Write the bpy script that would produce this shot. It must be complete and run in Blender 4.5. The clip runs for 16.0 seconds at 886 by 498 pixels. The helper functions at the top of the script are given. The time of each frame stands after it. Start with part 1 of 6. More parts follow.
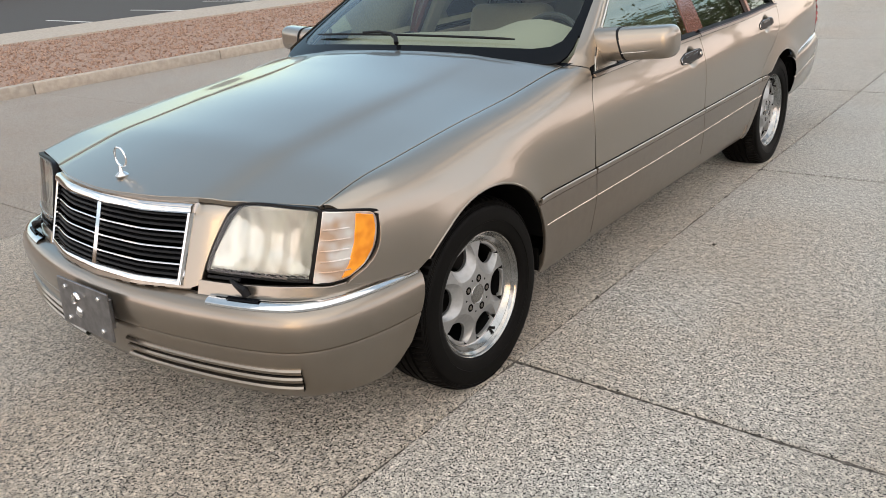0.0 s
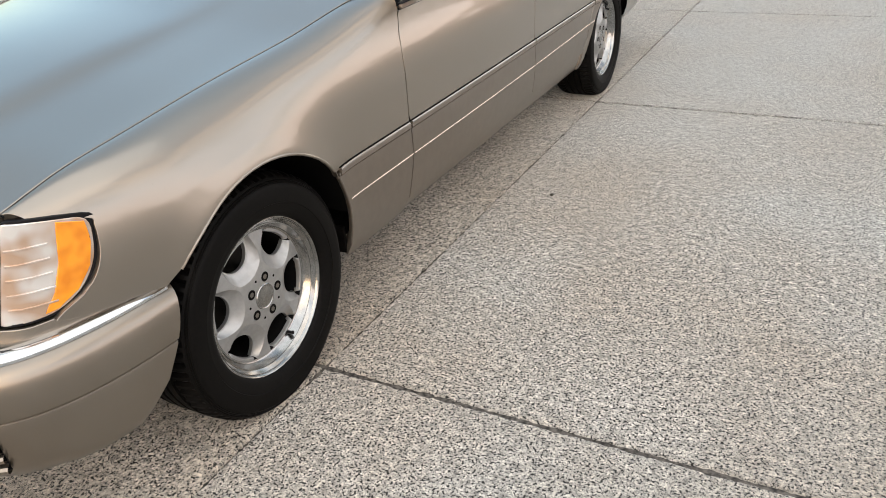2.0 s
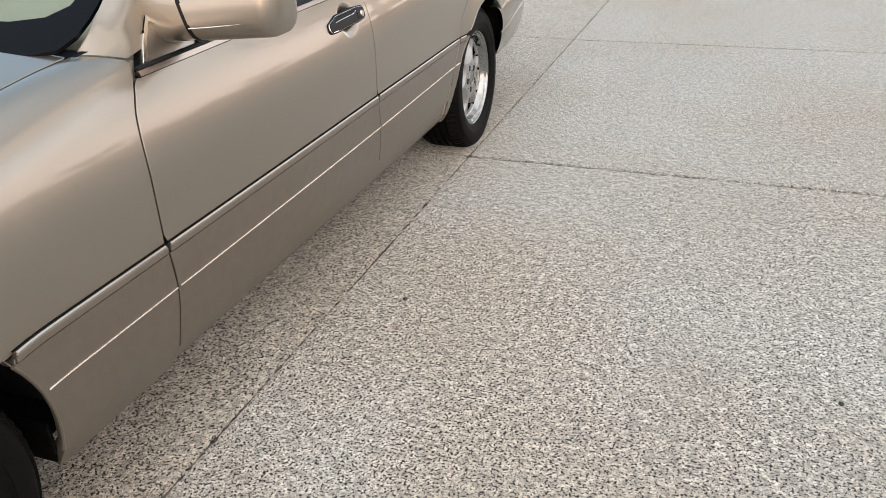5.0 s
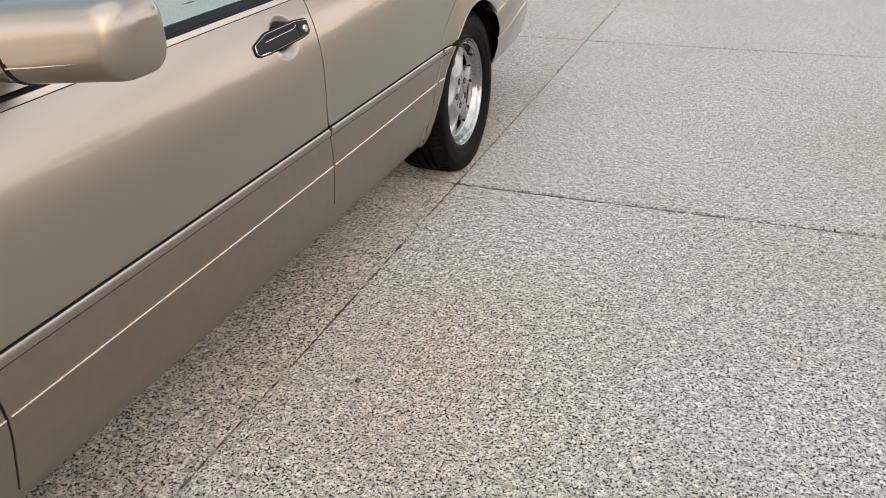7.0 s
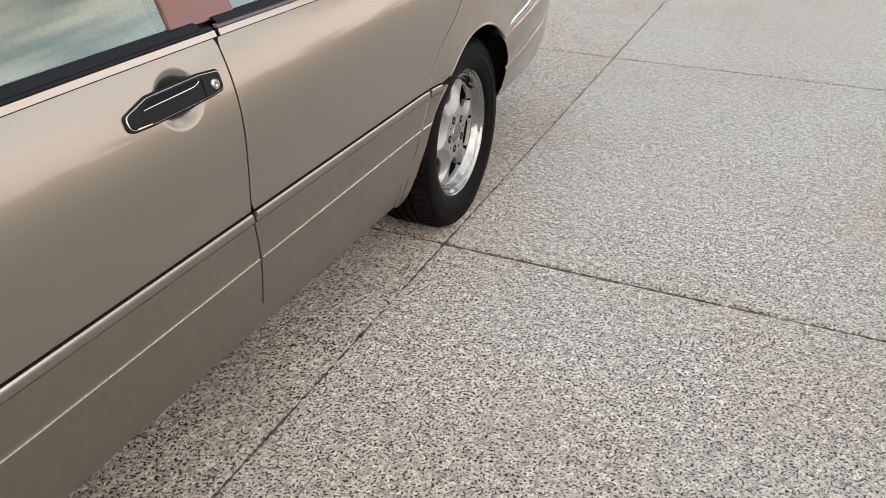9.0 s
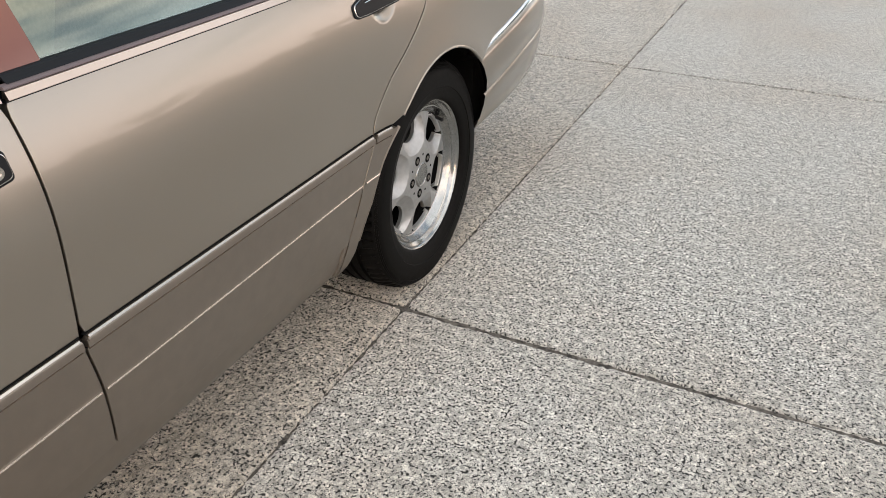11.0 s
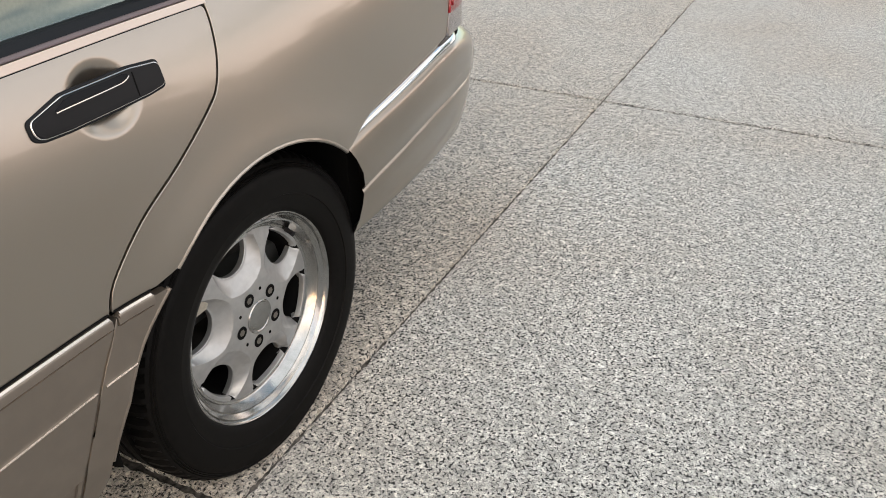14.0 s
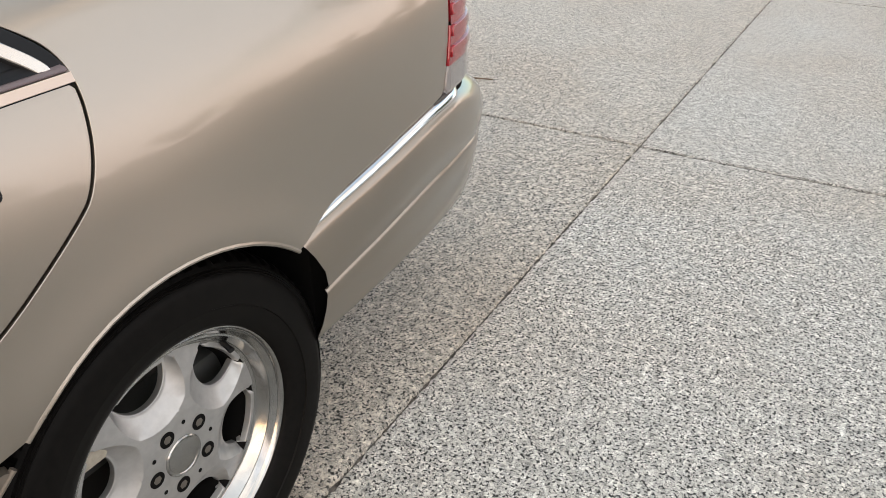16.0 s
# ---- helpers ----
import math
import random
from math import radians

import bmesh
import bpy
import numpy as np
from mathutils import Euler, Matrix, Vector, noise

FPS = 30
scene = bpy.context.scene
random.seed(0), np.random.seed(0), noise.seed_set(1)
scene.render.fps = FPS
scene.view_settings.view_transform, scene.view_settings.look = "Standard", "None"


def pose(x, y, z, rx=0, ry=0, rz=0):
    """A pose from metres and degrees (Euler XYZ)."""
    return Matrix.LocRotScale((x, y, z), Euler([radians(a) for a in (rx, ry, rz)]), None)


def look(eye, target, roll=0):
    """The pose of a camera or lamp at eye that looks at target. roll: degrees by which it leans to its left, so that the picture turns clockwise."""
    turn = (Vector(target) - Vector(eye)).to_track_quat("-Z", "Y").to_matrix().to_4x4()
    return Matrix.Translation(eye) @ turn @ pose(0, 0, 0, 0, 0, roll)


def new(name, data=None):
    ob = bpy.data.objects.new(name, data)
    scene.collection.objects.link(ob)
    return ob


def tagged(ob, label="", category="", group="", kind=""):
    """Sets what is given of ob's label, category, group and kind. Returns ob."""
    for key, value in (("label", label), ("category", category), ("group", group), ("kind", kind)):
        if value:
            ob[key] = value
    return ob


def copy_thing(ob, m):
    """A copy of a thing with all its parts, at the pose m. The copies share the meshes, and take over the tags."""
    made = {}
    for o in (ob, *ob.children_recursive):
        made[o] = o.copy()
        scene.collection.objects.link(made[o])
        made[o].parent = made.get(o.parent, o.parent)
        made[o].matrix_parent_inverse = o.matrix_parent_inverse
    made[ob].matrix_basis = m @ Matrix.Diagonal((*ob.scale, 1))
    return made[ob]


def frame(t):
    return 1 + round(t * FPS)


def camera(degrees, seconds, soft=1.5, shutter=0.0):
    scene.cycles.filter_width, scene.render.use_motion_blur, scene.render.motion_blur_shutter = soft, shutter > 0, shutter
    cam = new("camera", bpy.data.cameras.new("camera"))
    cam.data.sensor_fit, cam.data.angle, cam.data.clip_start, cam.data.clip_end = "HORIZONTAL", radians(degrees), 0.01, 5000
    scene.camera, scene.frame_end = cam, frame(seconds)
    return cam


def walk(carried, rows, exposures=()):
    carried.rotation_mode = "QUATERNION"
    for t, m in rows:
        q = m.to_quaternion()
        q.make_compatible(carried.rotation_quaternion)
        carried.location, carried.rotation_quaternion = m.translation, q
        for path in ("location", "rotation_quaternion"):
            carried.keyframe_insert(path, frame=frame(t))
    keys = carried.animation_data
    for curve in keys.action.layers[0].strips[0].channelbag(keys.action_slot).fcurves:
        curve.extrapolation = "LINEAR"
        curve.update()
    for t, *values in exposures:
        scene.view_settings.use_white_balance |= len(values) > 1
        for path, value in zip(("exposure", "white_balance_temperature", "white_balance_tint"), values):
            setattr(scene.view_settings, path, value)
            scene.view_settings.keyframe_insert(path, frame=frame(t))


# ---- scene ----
cam = camera(59.3, 16.0, soft=0.9)
PATH = [
    (0, (2.382, -1.941, 1.458), (1.182, -0.515, 0.732), -4.7),
    (0.5, (2.286, -1.818, 1.441), (1.197, -0.332, 0.661), -4.7),
    (1, (2.246, -1.713, 1.426), (1.257, -0.193, 0.583), -4.8),
    (1.5, (2.223, -1.546, 1.4), (1.302, -0.01, 0.509), -4.7),
    (2, (2.198, -1.369, 1.388), (1.345, 0.186, 0.464), -4.0),
    (2.5, (2.131, -1.206, 1.364), (1.342, 0.37, 0.419), -3.5),
    (3, (2.033, -1.047, 1.356), (1.342, 0.573, 0.407), -2.7),
    (3.5, (2.013, -0.904, 1.351), (1.363, 0.742, 0.419), -2.1),
    (4, (2.034, -0.716, 1.332), (1.391, 0.944, 0.42), -2.0),
    (4.5, (2.037, -0.576, 1.331), (1.419, 1.094, 0.421), -1.9),
    (7, (1.99, 0.101, 1.299), (1.333, 1.739, 0.358), -1.8),
    (7.5, (1.944, 0.3, 1.291), (1.276, 1.932, 0.348), -1.5),
    (8, (1.914, 0.438, 1.297), (1.233, 2.063, 0.351), -1.5),
    (8.5, (1.888, 0.599, 1.309), (1.214, 2.218, 0.346), 0.1),
    (11, (1.821, 1.279, 1.29), (1.088, 2.845, 0.284), 0.6),
    (11.5, (1.813, 1.468, 1.263), (1.075, 3.034, 0.262), 0.1),
    (12, (1.828, 1.585, 1.266), (1.087, 3.148, 0.262), -0.0),
    (12.5, (1.804, 1.744, 1.257), (1.069, 3.307, 0.249), -0.2),
    (13, (1.776, 1.867, 1.261), (1.044, 3.429, 0.248), -0.2),
    (13.5, (1.762, 1.987, 1.263), (1.026, 3.541, 0.241), 0.0),
    (14, (1.775, 2.149, 1.263), (1.023, 3.689, 0.232), 0.4),
    (14.5, (1.783, 2.257, 1.253), (1.003, 3.782, 0.22), 0.4),
    (15, (1.759, 2.338, 1.242), (0.96, 3.854, 0.211), 0.4),
    (15.5, (1.707, 2.451, 1.243), (0.896, 3.965, 0.219), 0.8),
    (16, (1.687, 2.545, 1.248), (0.841, 4.053, 0.242), 0.4),
]
walk(cam, [(t, look(eye, target, roll)) for t, eye, target, roll in PATH], [(0.0, 1.40), (1.0, 1.44), (2.5, 1.58), (4.0, 1.62), (11.0, 1.53), (14.0, 1.55), (16.0, 1.6)])

# ---- light ----
SUN_EL, SUN_ROT = radians(7), radians(158)
world = bpy.data.worlds.new("dusk")
scene.world = world
world.use_nodes = True
wn, wl = world.node_tree.nodes, world.node_tree.links
bg = wn["Background"]
sky = wn.new("ShaderNodeTexSky")
sky.sky_type, sky.sun_disc = "NISHITA", False
sky.sun_elevation, sky.sun_rotation = SUN_EL, SUN_ROT
sky.air_density, sky.dust_density, sky.ozone_density = 1.0, 2.0, 1.2
geo = wn.new("ShaderNodeTexCoord")
cmap = wn.new("ShaderNodeMapping")
cmap.inputs["Scale"].default_value = (1.6, 1.6, 5.0)
cloud = wn.new("ShaderNodeTexNoise")
cloud.inputs["Scale"].default_value, cloud.inputs["Detail"].default_value = 2.4, 6
ramp = wn.new("ShaderNodeValToRGB")
ramp.color_ramp.elements[0].position, ramp.color_ramp.elements[1].position = 0.40, 0.60
sep = wn.new("ShaderNodeSeparateXYZ")
low = wn.new("ShaderNodeMapRange")
low.inputs["From Min"].default_value, low.inputs["From Max"].default_value = 0.80, 0.42
mulc = wn.new("ShaderNodeMath")
mulc.operation = "MULTIPLY"
mixc = wn.new("ShaderNodeMix")
mixc.data_type = "RGBA"
tint = wn.new("ShaderNodeValToRGB")
for p, c in ((0.0, (1.0, 0.79, 0.68)), (0.3, (1.0, 0.83, 0.73)), (0.55, (0.80, 0.60, 0.42)), (1.0, (0.45, 0.51, 0.58))):
    e = tint.color_ramp.elements[0] if p == 0 else tint.color_ramp.elements[1] if p == 1 else tint.color_ramp.elements.new(p)
    e.color = (*c, 1)
lift = wn.new("ShaderNodeVectorMath")
lift.operation = "SCALE"
lift.inputs["Scale"].default_value = 6.4
wl.new(tint.outputs["Color"], lift.inputs[0])
wl.new(lift.outputs["Vector"], mixc.inputs["B"])
wl.new(geo.outputs["Generated"], cmap.inputs["Vector"])
wl.new(cmap.outputs["Vector"], cloud.inputs["Vector"])
bias = wn.new("ShaderNodeMapRange")
bias.inputs["From Min"].default_value, bias.inputs["From Max"].default_value = 0.12, 0.5
bias.inputs["To Min"].default_value, bias.inputs["To Max"].default_value = 0.16, 0.0
wl.new(sep.outputs["Z"], bias.inputs["Value"])
addc = wn.new("ShaderNodeMath")
wl.new(cloud.outputs["Fac"], addc.inputs[0])
wl.new(bias.outputs["Result"], addc.inputs[1])
wl.new(addc.outputs[0], ramp.inputs["Fac"])
wl.new(geo.outputs["Generated"], sep.inputs[0])
wl.new(sep.outputs["Z"], low.inputs["Value"])
wl.new(sep.outputs["Z"], tint.inputs["Fac"])
wl.new(ramp.outputs["Color"], mulc.inputs[0])
wl.new(low.outputs["Result"], mulc.inputs[1])
bank = wn.new("ShaderNodeMapRange")
bank.inputs["From Min"].default_value, bank.inputs["From Max"].default_value = -0.15, 0.38
bank.inputs["To Min"].default_value, bank.inputs["To Max"].default_value = 0.04, 1.0
back = wn.new("ShaderNodeMath")
back.operation = "MULTIPLY"
back.inputs[1].default_value = -0.8
wl.new(sep.outputs["Y"], back.inputs[0])
west = wn.new("ShaderNodeMath")
west.operation = "MAXIMUM"
wl.new(sep.outputs["X"], west.inputs[0])
wl.new(back.outputs[0], west.inputs[1])
wl.new(west.outputs[0], bank.inputs["Value"])
mulb = wn.new("ShaderNodeMath")
mulb.operation = "MULTIPLY"
wl.new(mulc.outputs[0], mulb.inputs[0])
wl.new(bank.outputs["Result"], mulb.inputs[1])
wl.new(mulb.outputs[0], mixc.inputs["Factor"])
haze = wn.new("ShaderNodeHueSaturation")
haze.inputs["Saturation"].default_value, haze.inputs["Value"].default_value = 1.0, 0.84
wl.new(sky.outputs["Color"], haze.inputs["Color"])
over = wn.new("ShaderNodeMapRange")
over.inputs["From Min"].default_value, over.inputs["From Max"].default_value = 0.32, 0.85
over.inputs["To Max"].default_value = 0.45
wl.new(sep.outputs["Z"], over.inputs["Value"])
veil = wn.new("ShaderNodeMix")
veil.data_type = "RGBA"
veil.inputs["B"].default_value = (1.8, 2.12, 2.35, 1)
wl.new(over.outputs["Result"], veil.inputs["Factor"])
wl.new(haze.outputs["Color"], veil.inputs["A"])
wl.new(veil.outputs["Result"], mixc.inputs["A"])
wl.new(mixc.outputs["Result"], bg.inputs["Color"])
bg.inputs["Strength"].default_value = 0.18
sun = new("sun", bpy.data.lights.new("sun", "SUN"))
sun.data.energy, sun.data.angle, sun.data.color = 0.62, radians(90), (1.0, 0.91, 0.82)
sun.matrix_world = look((3.2, -2.0, 10), (0, 1.5, 0))


# ---- materials ----
def material(name, colour, rough=0.5, metal=0.0, coat=0.0, spec=0.5):
    m = bpy.data.materials.new(name)
    m.use_nodes = True
    b = m.node_tree.nodes["Principled BSDF"]
    b.inputs["Base Color"].default_value = (*colour, 1)
    b.inputs["Roughness"].default_value, b.inputs["Metallic"].default_value = rough, metal
    b.inputs["Coat Weight"].default_value, b.inputs["Coat Roughness"].default_value = coat, 0.02
    b.inputs["Specular IOR Level"].default_value = spec
    return m


def grain(m, scale, low, high, bump=0.0, dist=0.002, detail=4, rough=None, coord="Object", stretch=(1, 1, 1)):
    """Varies the colour of m between low and high by noise, with bump and roughness."""
    n, l = m.node_tree.nodes, m.node_tree.links
    b = n["Principled BSDF"]
    tc, mp, tex, rp = n.new("ShaderNodeTexCoord"), n.new("ShaderNodeMapping"), n.new("ShaderNodeTexNoise"), n.new("ShaderNodeValToRGB")
    mp.inputs["Scale"].default_value = stretch
    tex.inputs["Scale"].default_value, tex.inputs["Detail"].default_value = scale, detail
    rp.color_ramp.elements[0].position, rp.color_ramp.elements[1].position = 0.35, 0.65
    rp.color_ramp.elements[0].color, rp.color_ramp.elements[1].color = (*low, 1), (*high, 1)
    l.new(tc.outputs[coord], mp.inputs["Vector"])
    l.new(mp.outputs["Vector"], tex.inputs["Vector"])
    l.new(tex.outputs["Fac"], rp.inputs["Fac"])
    l.new(rp.outputs["Color"], b.inputs["Base Color"])
    if bump:
        bp = n.new("ShaderNodeBump")
        bp.inputs["Strength"].default_value, bp.inputs["Distance"].default_value = bump, dist
        l.new(tex.outputs["Fac"], bp.inputs["Height"])
        l.new(bp.outputs["Normal"], b.inputs["Normal"])
    if rough:
        mr = n.new("ShaderNodeMapRange")
        mr.inputs["To Min"].default_value, mr.inputs["To Max"].default_value = rough
        l.new(tex.outputs["Fac"], mr.inputs["Value"])
        l.new(mr.outputs["Result"], b.inputs["Roughness"])
    return m


PAINT = material("champagne_paint", (0.343, 0.304, 0.258), 0.3, 0.9, 1.0)
PAINT.node_tree.nodes["Principled BSDF"].inputs["Coat IOR"].default_value = 1.42
PAINT.node_tree.nodes["Principled BSDF"].inputs["Coat Roughness"].default_value = 0.035
pn, pl = PAINT.node_tree.nodes, PAINT.node_tree.links
ptc, pfl, pms = pn.new("ShaderNodeTexCoord"), pn.new("ShaderNodeTexNoise"), pn.new("ShaderNodeMapRange")
pfl.inputs["Scale"].default_value, pfl.inputs["Detail"].default_value = 900, 1
pms.inputs["To Min"].default_value, pms.inputs["To Max"].default_value = 0.26, 0.36
pl.new(ptc.outputs["Object"], pfl.inputs["Vector"])
pl.new(pfl.outputs["Fac"], pms.inputs["Value"])
pl.new(pms.outputs["Result"], pn["Principled BSDF"].inputs["Roughness"])
BUMPER = material("bumper_paint", (0.285, 0.246, 0.202), 0.3, 0.9, 1.0)
BUMPER.node_tree.nodes["Principled BSDF"].inputs["Coat IOR"].default_value = 1.42
BUMPER.node_tree.nodes["Principled BSDF"].inputs["Coat Roughness"].default_value = 0.05
BUMPER = grain(BUMPER, 6, (0.276, 0.238, 0.195), (0.294, 0.254, 0.209), rough=(0.26, 0.36))
CLADDING = grain(material("cladding_paint", (0.24, 0.205, 0.172), 0.38, 0.8, 0.5), 30, (0.233, 0.199, 0.167), (0.247, 0.212, 0.177))
CLADDING.node_tree.nodes["Principled BSDF"].inputs["Coat Roughness"].default_value = 0.16
CHROME = grain(material("chrome", (0.78, 0.78, 0.78), 0.08, 1.0), 25, (0.74, 0.74, 0.74), (0.82, 0.82, 0.82), rough=(0.06, 0.13))
SATIN = material("satin_trim", (0.66, 0.61, 0.55), 0.24, 1.0)
BELT_TRIM = material("belt_satin", (0.56, 0.47, 0.41), 0.28, 1.0)
DIVIDER = material("divider_satin", (0.40, 0.235, 0.19), 0.42, 0.6)
DIVIDER_SEAL = material("divider_rubber", (0.030, 0.018, 0.014), 0.6, spec=0.2)
PILLAR = material("pillar_gloss", (0.17, 0.060, 0.042), 0.2, 0.2, 0.6)
MOLDING = material("molding_satin", (0.64, 0.57, 0.50), 0.26, 0.95)
ALLOY = grain(material("silver_alloy", (0.46, 0.46, 0.455), 0.42, 0.75, 0.2), 60, (0.38, 0.38, 0.375), (0.43, 0.43, 0.425))
POLISHED = grain(material("polished_alloy", (0.55, 0.55, 0.54), 0.15, 1.0), 40, (0.35, 0.35, 0.34), (0.41, 0.41, 0.40), rough=(0.14, 0.22))
RUBBER = grain(material("tyre_rubber", (0.004, 0.0035, 0.0032), 0.6, spec=0.1), 90, (0.002, 0.0018, 0.0016), (0.0045, 0.004, 0.0036), bump=0.12, dist=0.001, rough=(0.45, 0.65))
TRIM = material("black_trim", (0.006, 0.006, 0.007), 0.45, spec=0.2)
SEAL = material("black_rubber_seal", (0.007, 0.008, 0.010), 0.55, spec=0.2)
BELT_RUBBER = material("belt_rubber", (0.13, 0.105, 0.11), 0.5, spec=0.3)
GLOSS = material("black_gloss", (0.006, 0.007, 0.009), 0.12, spec=0.08)
# Near-black: paints the shade of recesses into the colour; also black gaskets and liners.
SHADE = material("shade_and_gasket_black", (0.004, 0.004, 0.004), 0.95, spec=0.1)
LEATHER = grain(material("beige_leather", (0.36, 0.33, 0.27), 0.5), 120, (0.33, 0.30, 0.245), (0.40, 0.365, 0.30), bump=0.2, dist=0.001)
DASH = grain(material("grey_green_dashboard", (0.42, 0.43, 0.35), 0.6), 150, (0.40, 0.41, 0.335), (0.45, 0.46, 0.375), bump=0.2, dist=0.0008)
DARKIN = material("dark_interior", (0.05, 0.052, 0.05), 0.6)
BOLT = material("wheel_bolt_steel", (0.20, 0.18, 0.16), 0.4, 0.9)


def glass(name, tint, ior=1.5, rough=0.0, sheen=(1, 1, 1)):
    m = bpy.data.materials.new(name)
    m.use_nodes = True
    n, l = m.node_tree.nodes, m.node_tree.links
    n.remove(n["Principled BSDF"])
    tr, gl, fr, mx = n.new("ShaderNodeBsdfTransparent"), n.new("ShaderNodeBsdfGlossy"), n.new("ShaderNodeFresnel"), n.new("ShaderNodeMixShader")
    tr.inputs["Color"].default_value = (*tint, 1)
    gl.inputs["Roughness"].default_value = rough
    gl.inputs["Color"].default_value = (*sheen, 1)
    fr.inputs["IOR"].default_value = ior
    l.new(fr.outputs[0], mx.inputs[0])
    l.new(tr.outputs[0], mx.inputs[1])
    l.new(gl.outputs[0], mx.inputs[2])
    l.new(mx.outputs[0], n["Material Output"].inputs["Surface"])
    return m


# The glass itself is green; sheen also colours its reflections like a teal sky.
WINDOW = glass("green_tinted_glass", (0.58, 0.69, 0.60), 2.8, sheen=(0.90, 1.0, 0.90))
SCREEN = glass("windshield_glass", (0.86, 0.93, 0.88), 1.5)
LENS = glass("clear_lamp_glass", (0.92, 0.93, 0.92), 1.6, 0.03)
AMBER = grain(material("amber_lens", (0.80, 0.27, 0.01), 0.12, 0.0, 1.0), 30, (0.74, 0.23, 0.006), (0.90, 0.34, 0.015), detail=1)
RED = material("red_lamp_lens", (0.24, 0.012, 0.018), 0.18, 0.0, 0.6)
SMOKE = material("smoked_lamp_lens", (0.17, 0.15, 0.145), 0.15, 0.0, 1.0)
REFLECTOR = grain(material("lamp_reflector", (0.80, 0.79, 0.74), 0.3, 0.5), 20, (0.60, 0.59, 0.54), (0.88, 0.87, 0.82), rough=(0.12, 0.3), bump=0.3, dist=0.010, detail=1, stretch=(1, 1, 0.35))
# The orange and white patches are reflections painted into the clear cell's colour.
CLEARCELL = grain(material("clear_cell_with_reflections", (0.7, 0.62, 0.54), 0.2, 0.5, 1.0), 20, (0.60, 0.42, 0.30), (0.84, 0.81, 0.78), detail=1)


# ---- mesh helpers ----
from mathutils.geometry import delaunay_2d_cdt


def curve(xs, ys):
    """A monotone cubic through the points."""
    xs, ys = np.array(xs, float), np.array(ys, float)
    h, d = np.diff(xs), np.diff(ys) / np.diff(xs)
    m = np.zeros(len(xs))
    m[0], m[-1] = d[0], d[-1]
    for i in range(1, len(xs) - 1):
        if d[i - 1] * d[i] > 0:
            w1, w2 = 2 * h[i] + h[i - 1], h[i] + 2 * h[i - 1]
            m[i] = (w1 + w2) / (w1 / d[i - 1] + w2 / d[i])

    def at(x):
        if x <= xs[0]:
            return ys[0] + m[0] * (x - xs[0])
        if x >= xs[-1]:
            return ys[-1] + m[-1] * (x - xs[-1])
        i = int(np.searchsorted(xs, x)) - 1
        t = (x - xs[i]) / h[i]
        return float((1 + 2 * t) * (1 - t) ** 2 * ys[i] + t * (1 - t) ** 2 * h[i] * m[i] + t * t * (3 - 2 * t) * ys[i + 1] + t * t * (t - 1) * h[i] * m[i + 1])

    return at


def sized(name, mesh, mat, parent, label=""):
    mesh.materials.append(mat)
    ob = new(name, mesh)
    ob.parent = parent
    if label:
        tagged(ob, label)
    return ob


def part(name, bm, mat, parent=None, label="", smooth=True):
    """Links a bmesh as one mesh object under a thing or a part."""
    mesh = bpy.data.meshes.new(name)
    bm.normal_update()
    for f in bm.faces:
        f.smooth = smooth
    bm.to_mesh(mesh)
    bm.free()
    if smooth:
        mesh.set_sharp_from_angle(angle=radians(35))
    return sized(name, mesh, mat, parent, label)


def steps(lo, hi, d):
    return [d * k for k in range(math.ceil(lo / d + 1e-6), math.floor(hi / d - 1e-6) + 1)]


CORE = lambda p: Vector((0, min(max(p.y, 0.2), 3.3), 0.55))


def inside(px, py, loops):
    """Even-odd test of many points against closed loops."""
    res = np.zeros(len(px), bool)
    for lp in loops:
        q = np.array(lp)
        for (x0, y0), (x1, y1) in zip(q, np.roll(q, -1, axis=0)):
            if y0 != y1:
                hit = ((y0 > py) != (y1 > py)) & (px < (x1 - x0) * (py - y0) / (y1 - y0) + x0)
                res ^= hit
    return res


def near(px, py, loops):
    """Distance of many points from closed loops."""
    d = np.full(len(px), 1e9)
    for lp in loops:
        q = np.array(lp)
        for (x0, y0), (x1, y1) in zip(q, np.roll(q, -1, axis=0)):
            dx, dy = x1 - x0, y1 - y0
            t = np.clip(((px - x0) * dx + (py - y0) * dy) / (dx * dx + dy * dy + 1e-15), 0, 1)
            d = np.minimum(d, np.hypot(px - x0 - t * dx, py - y0 - t * dy))
    return d


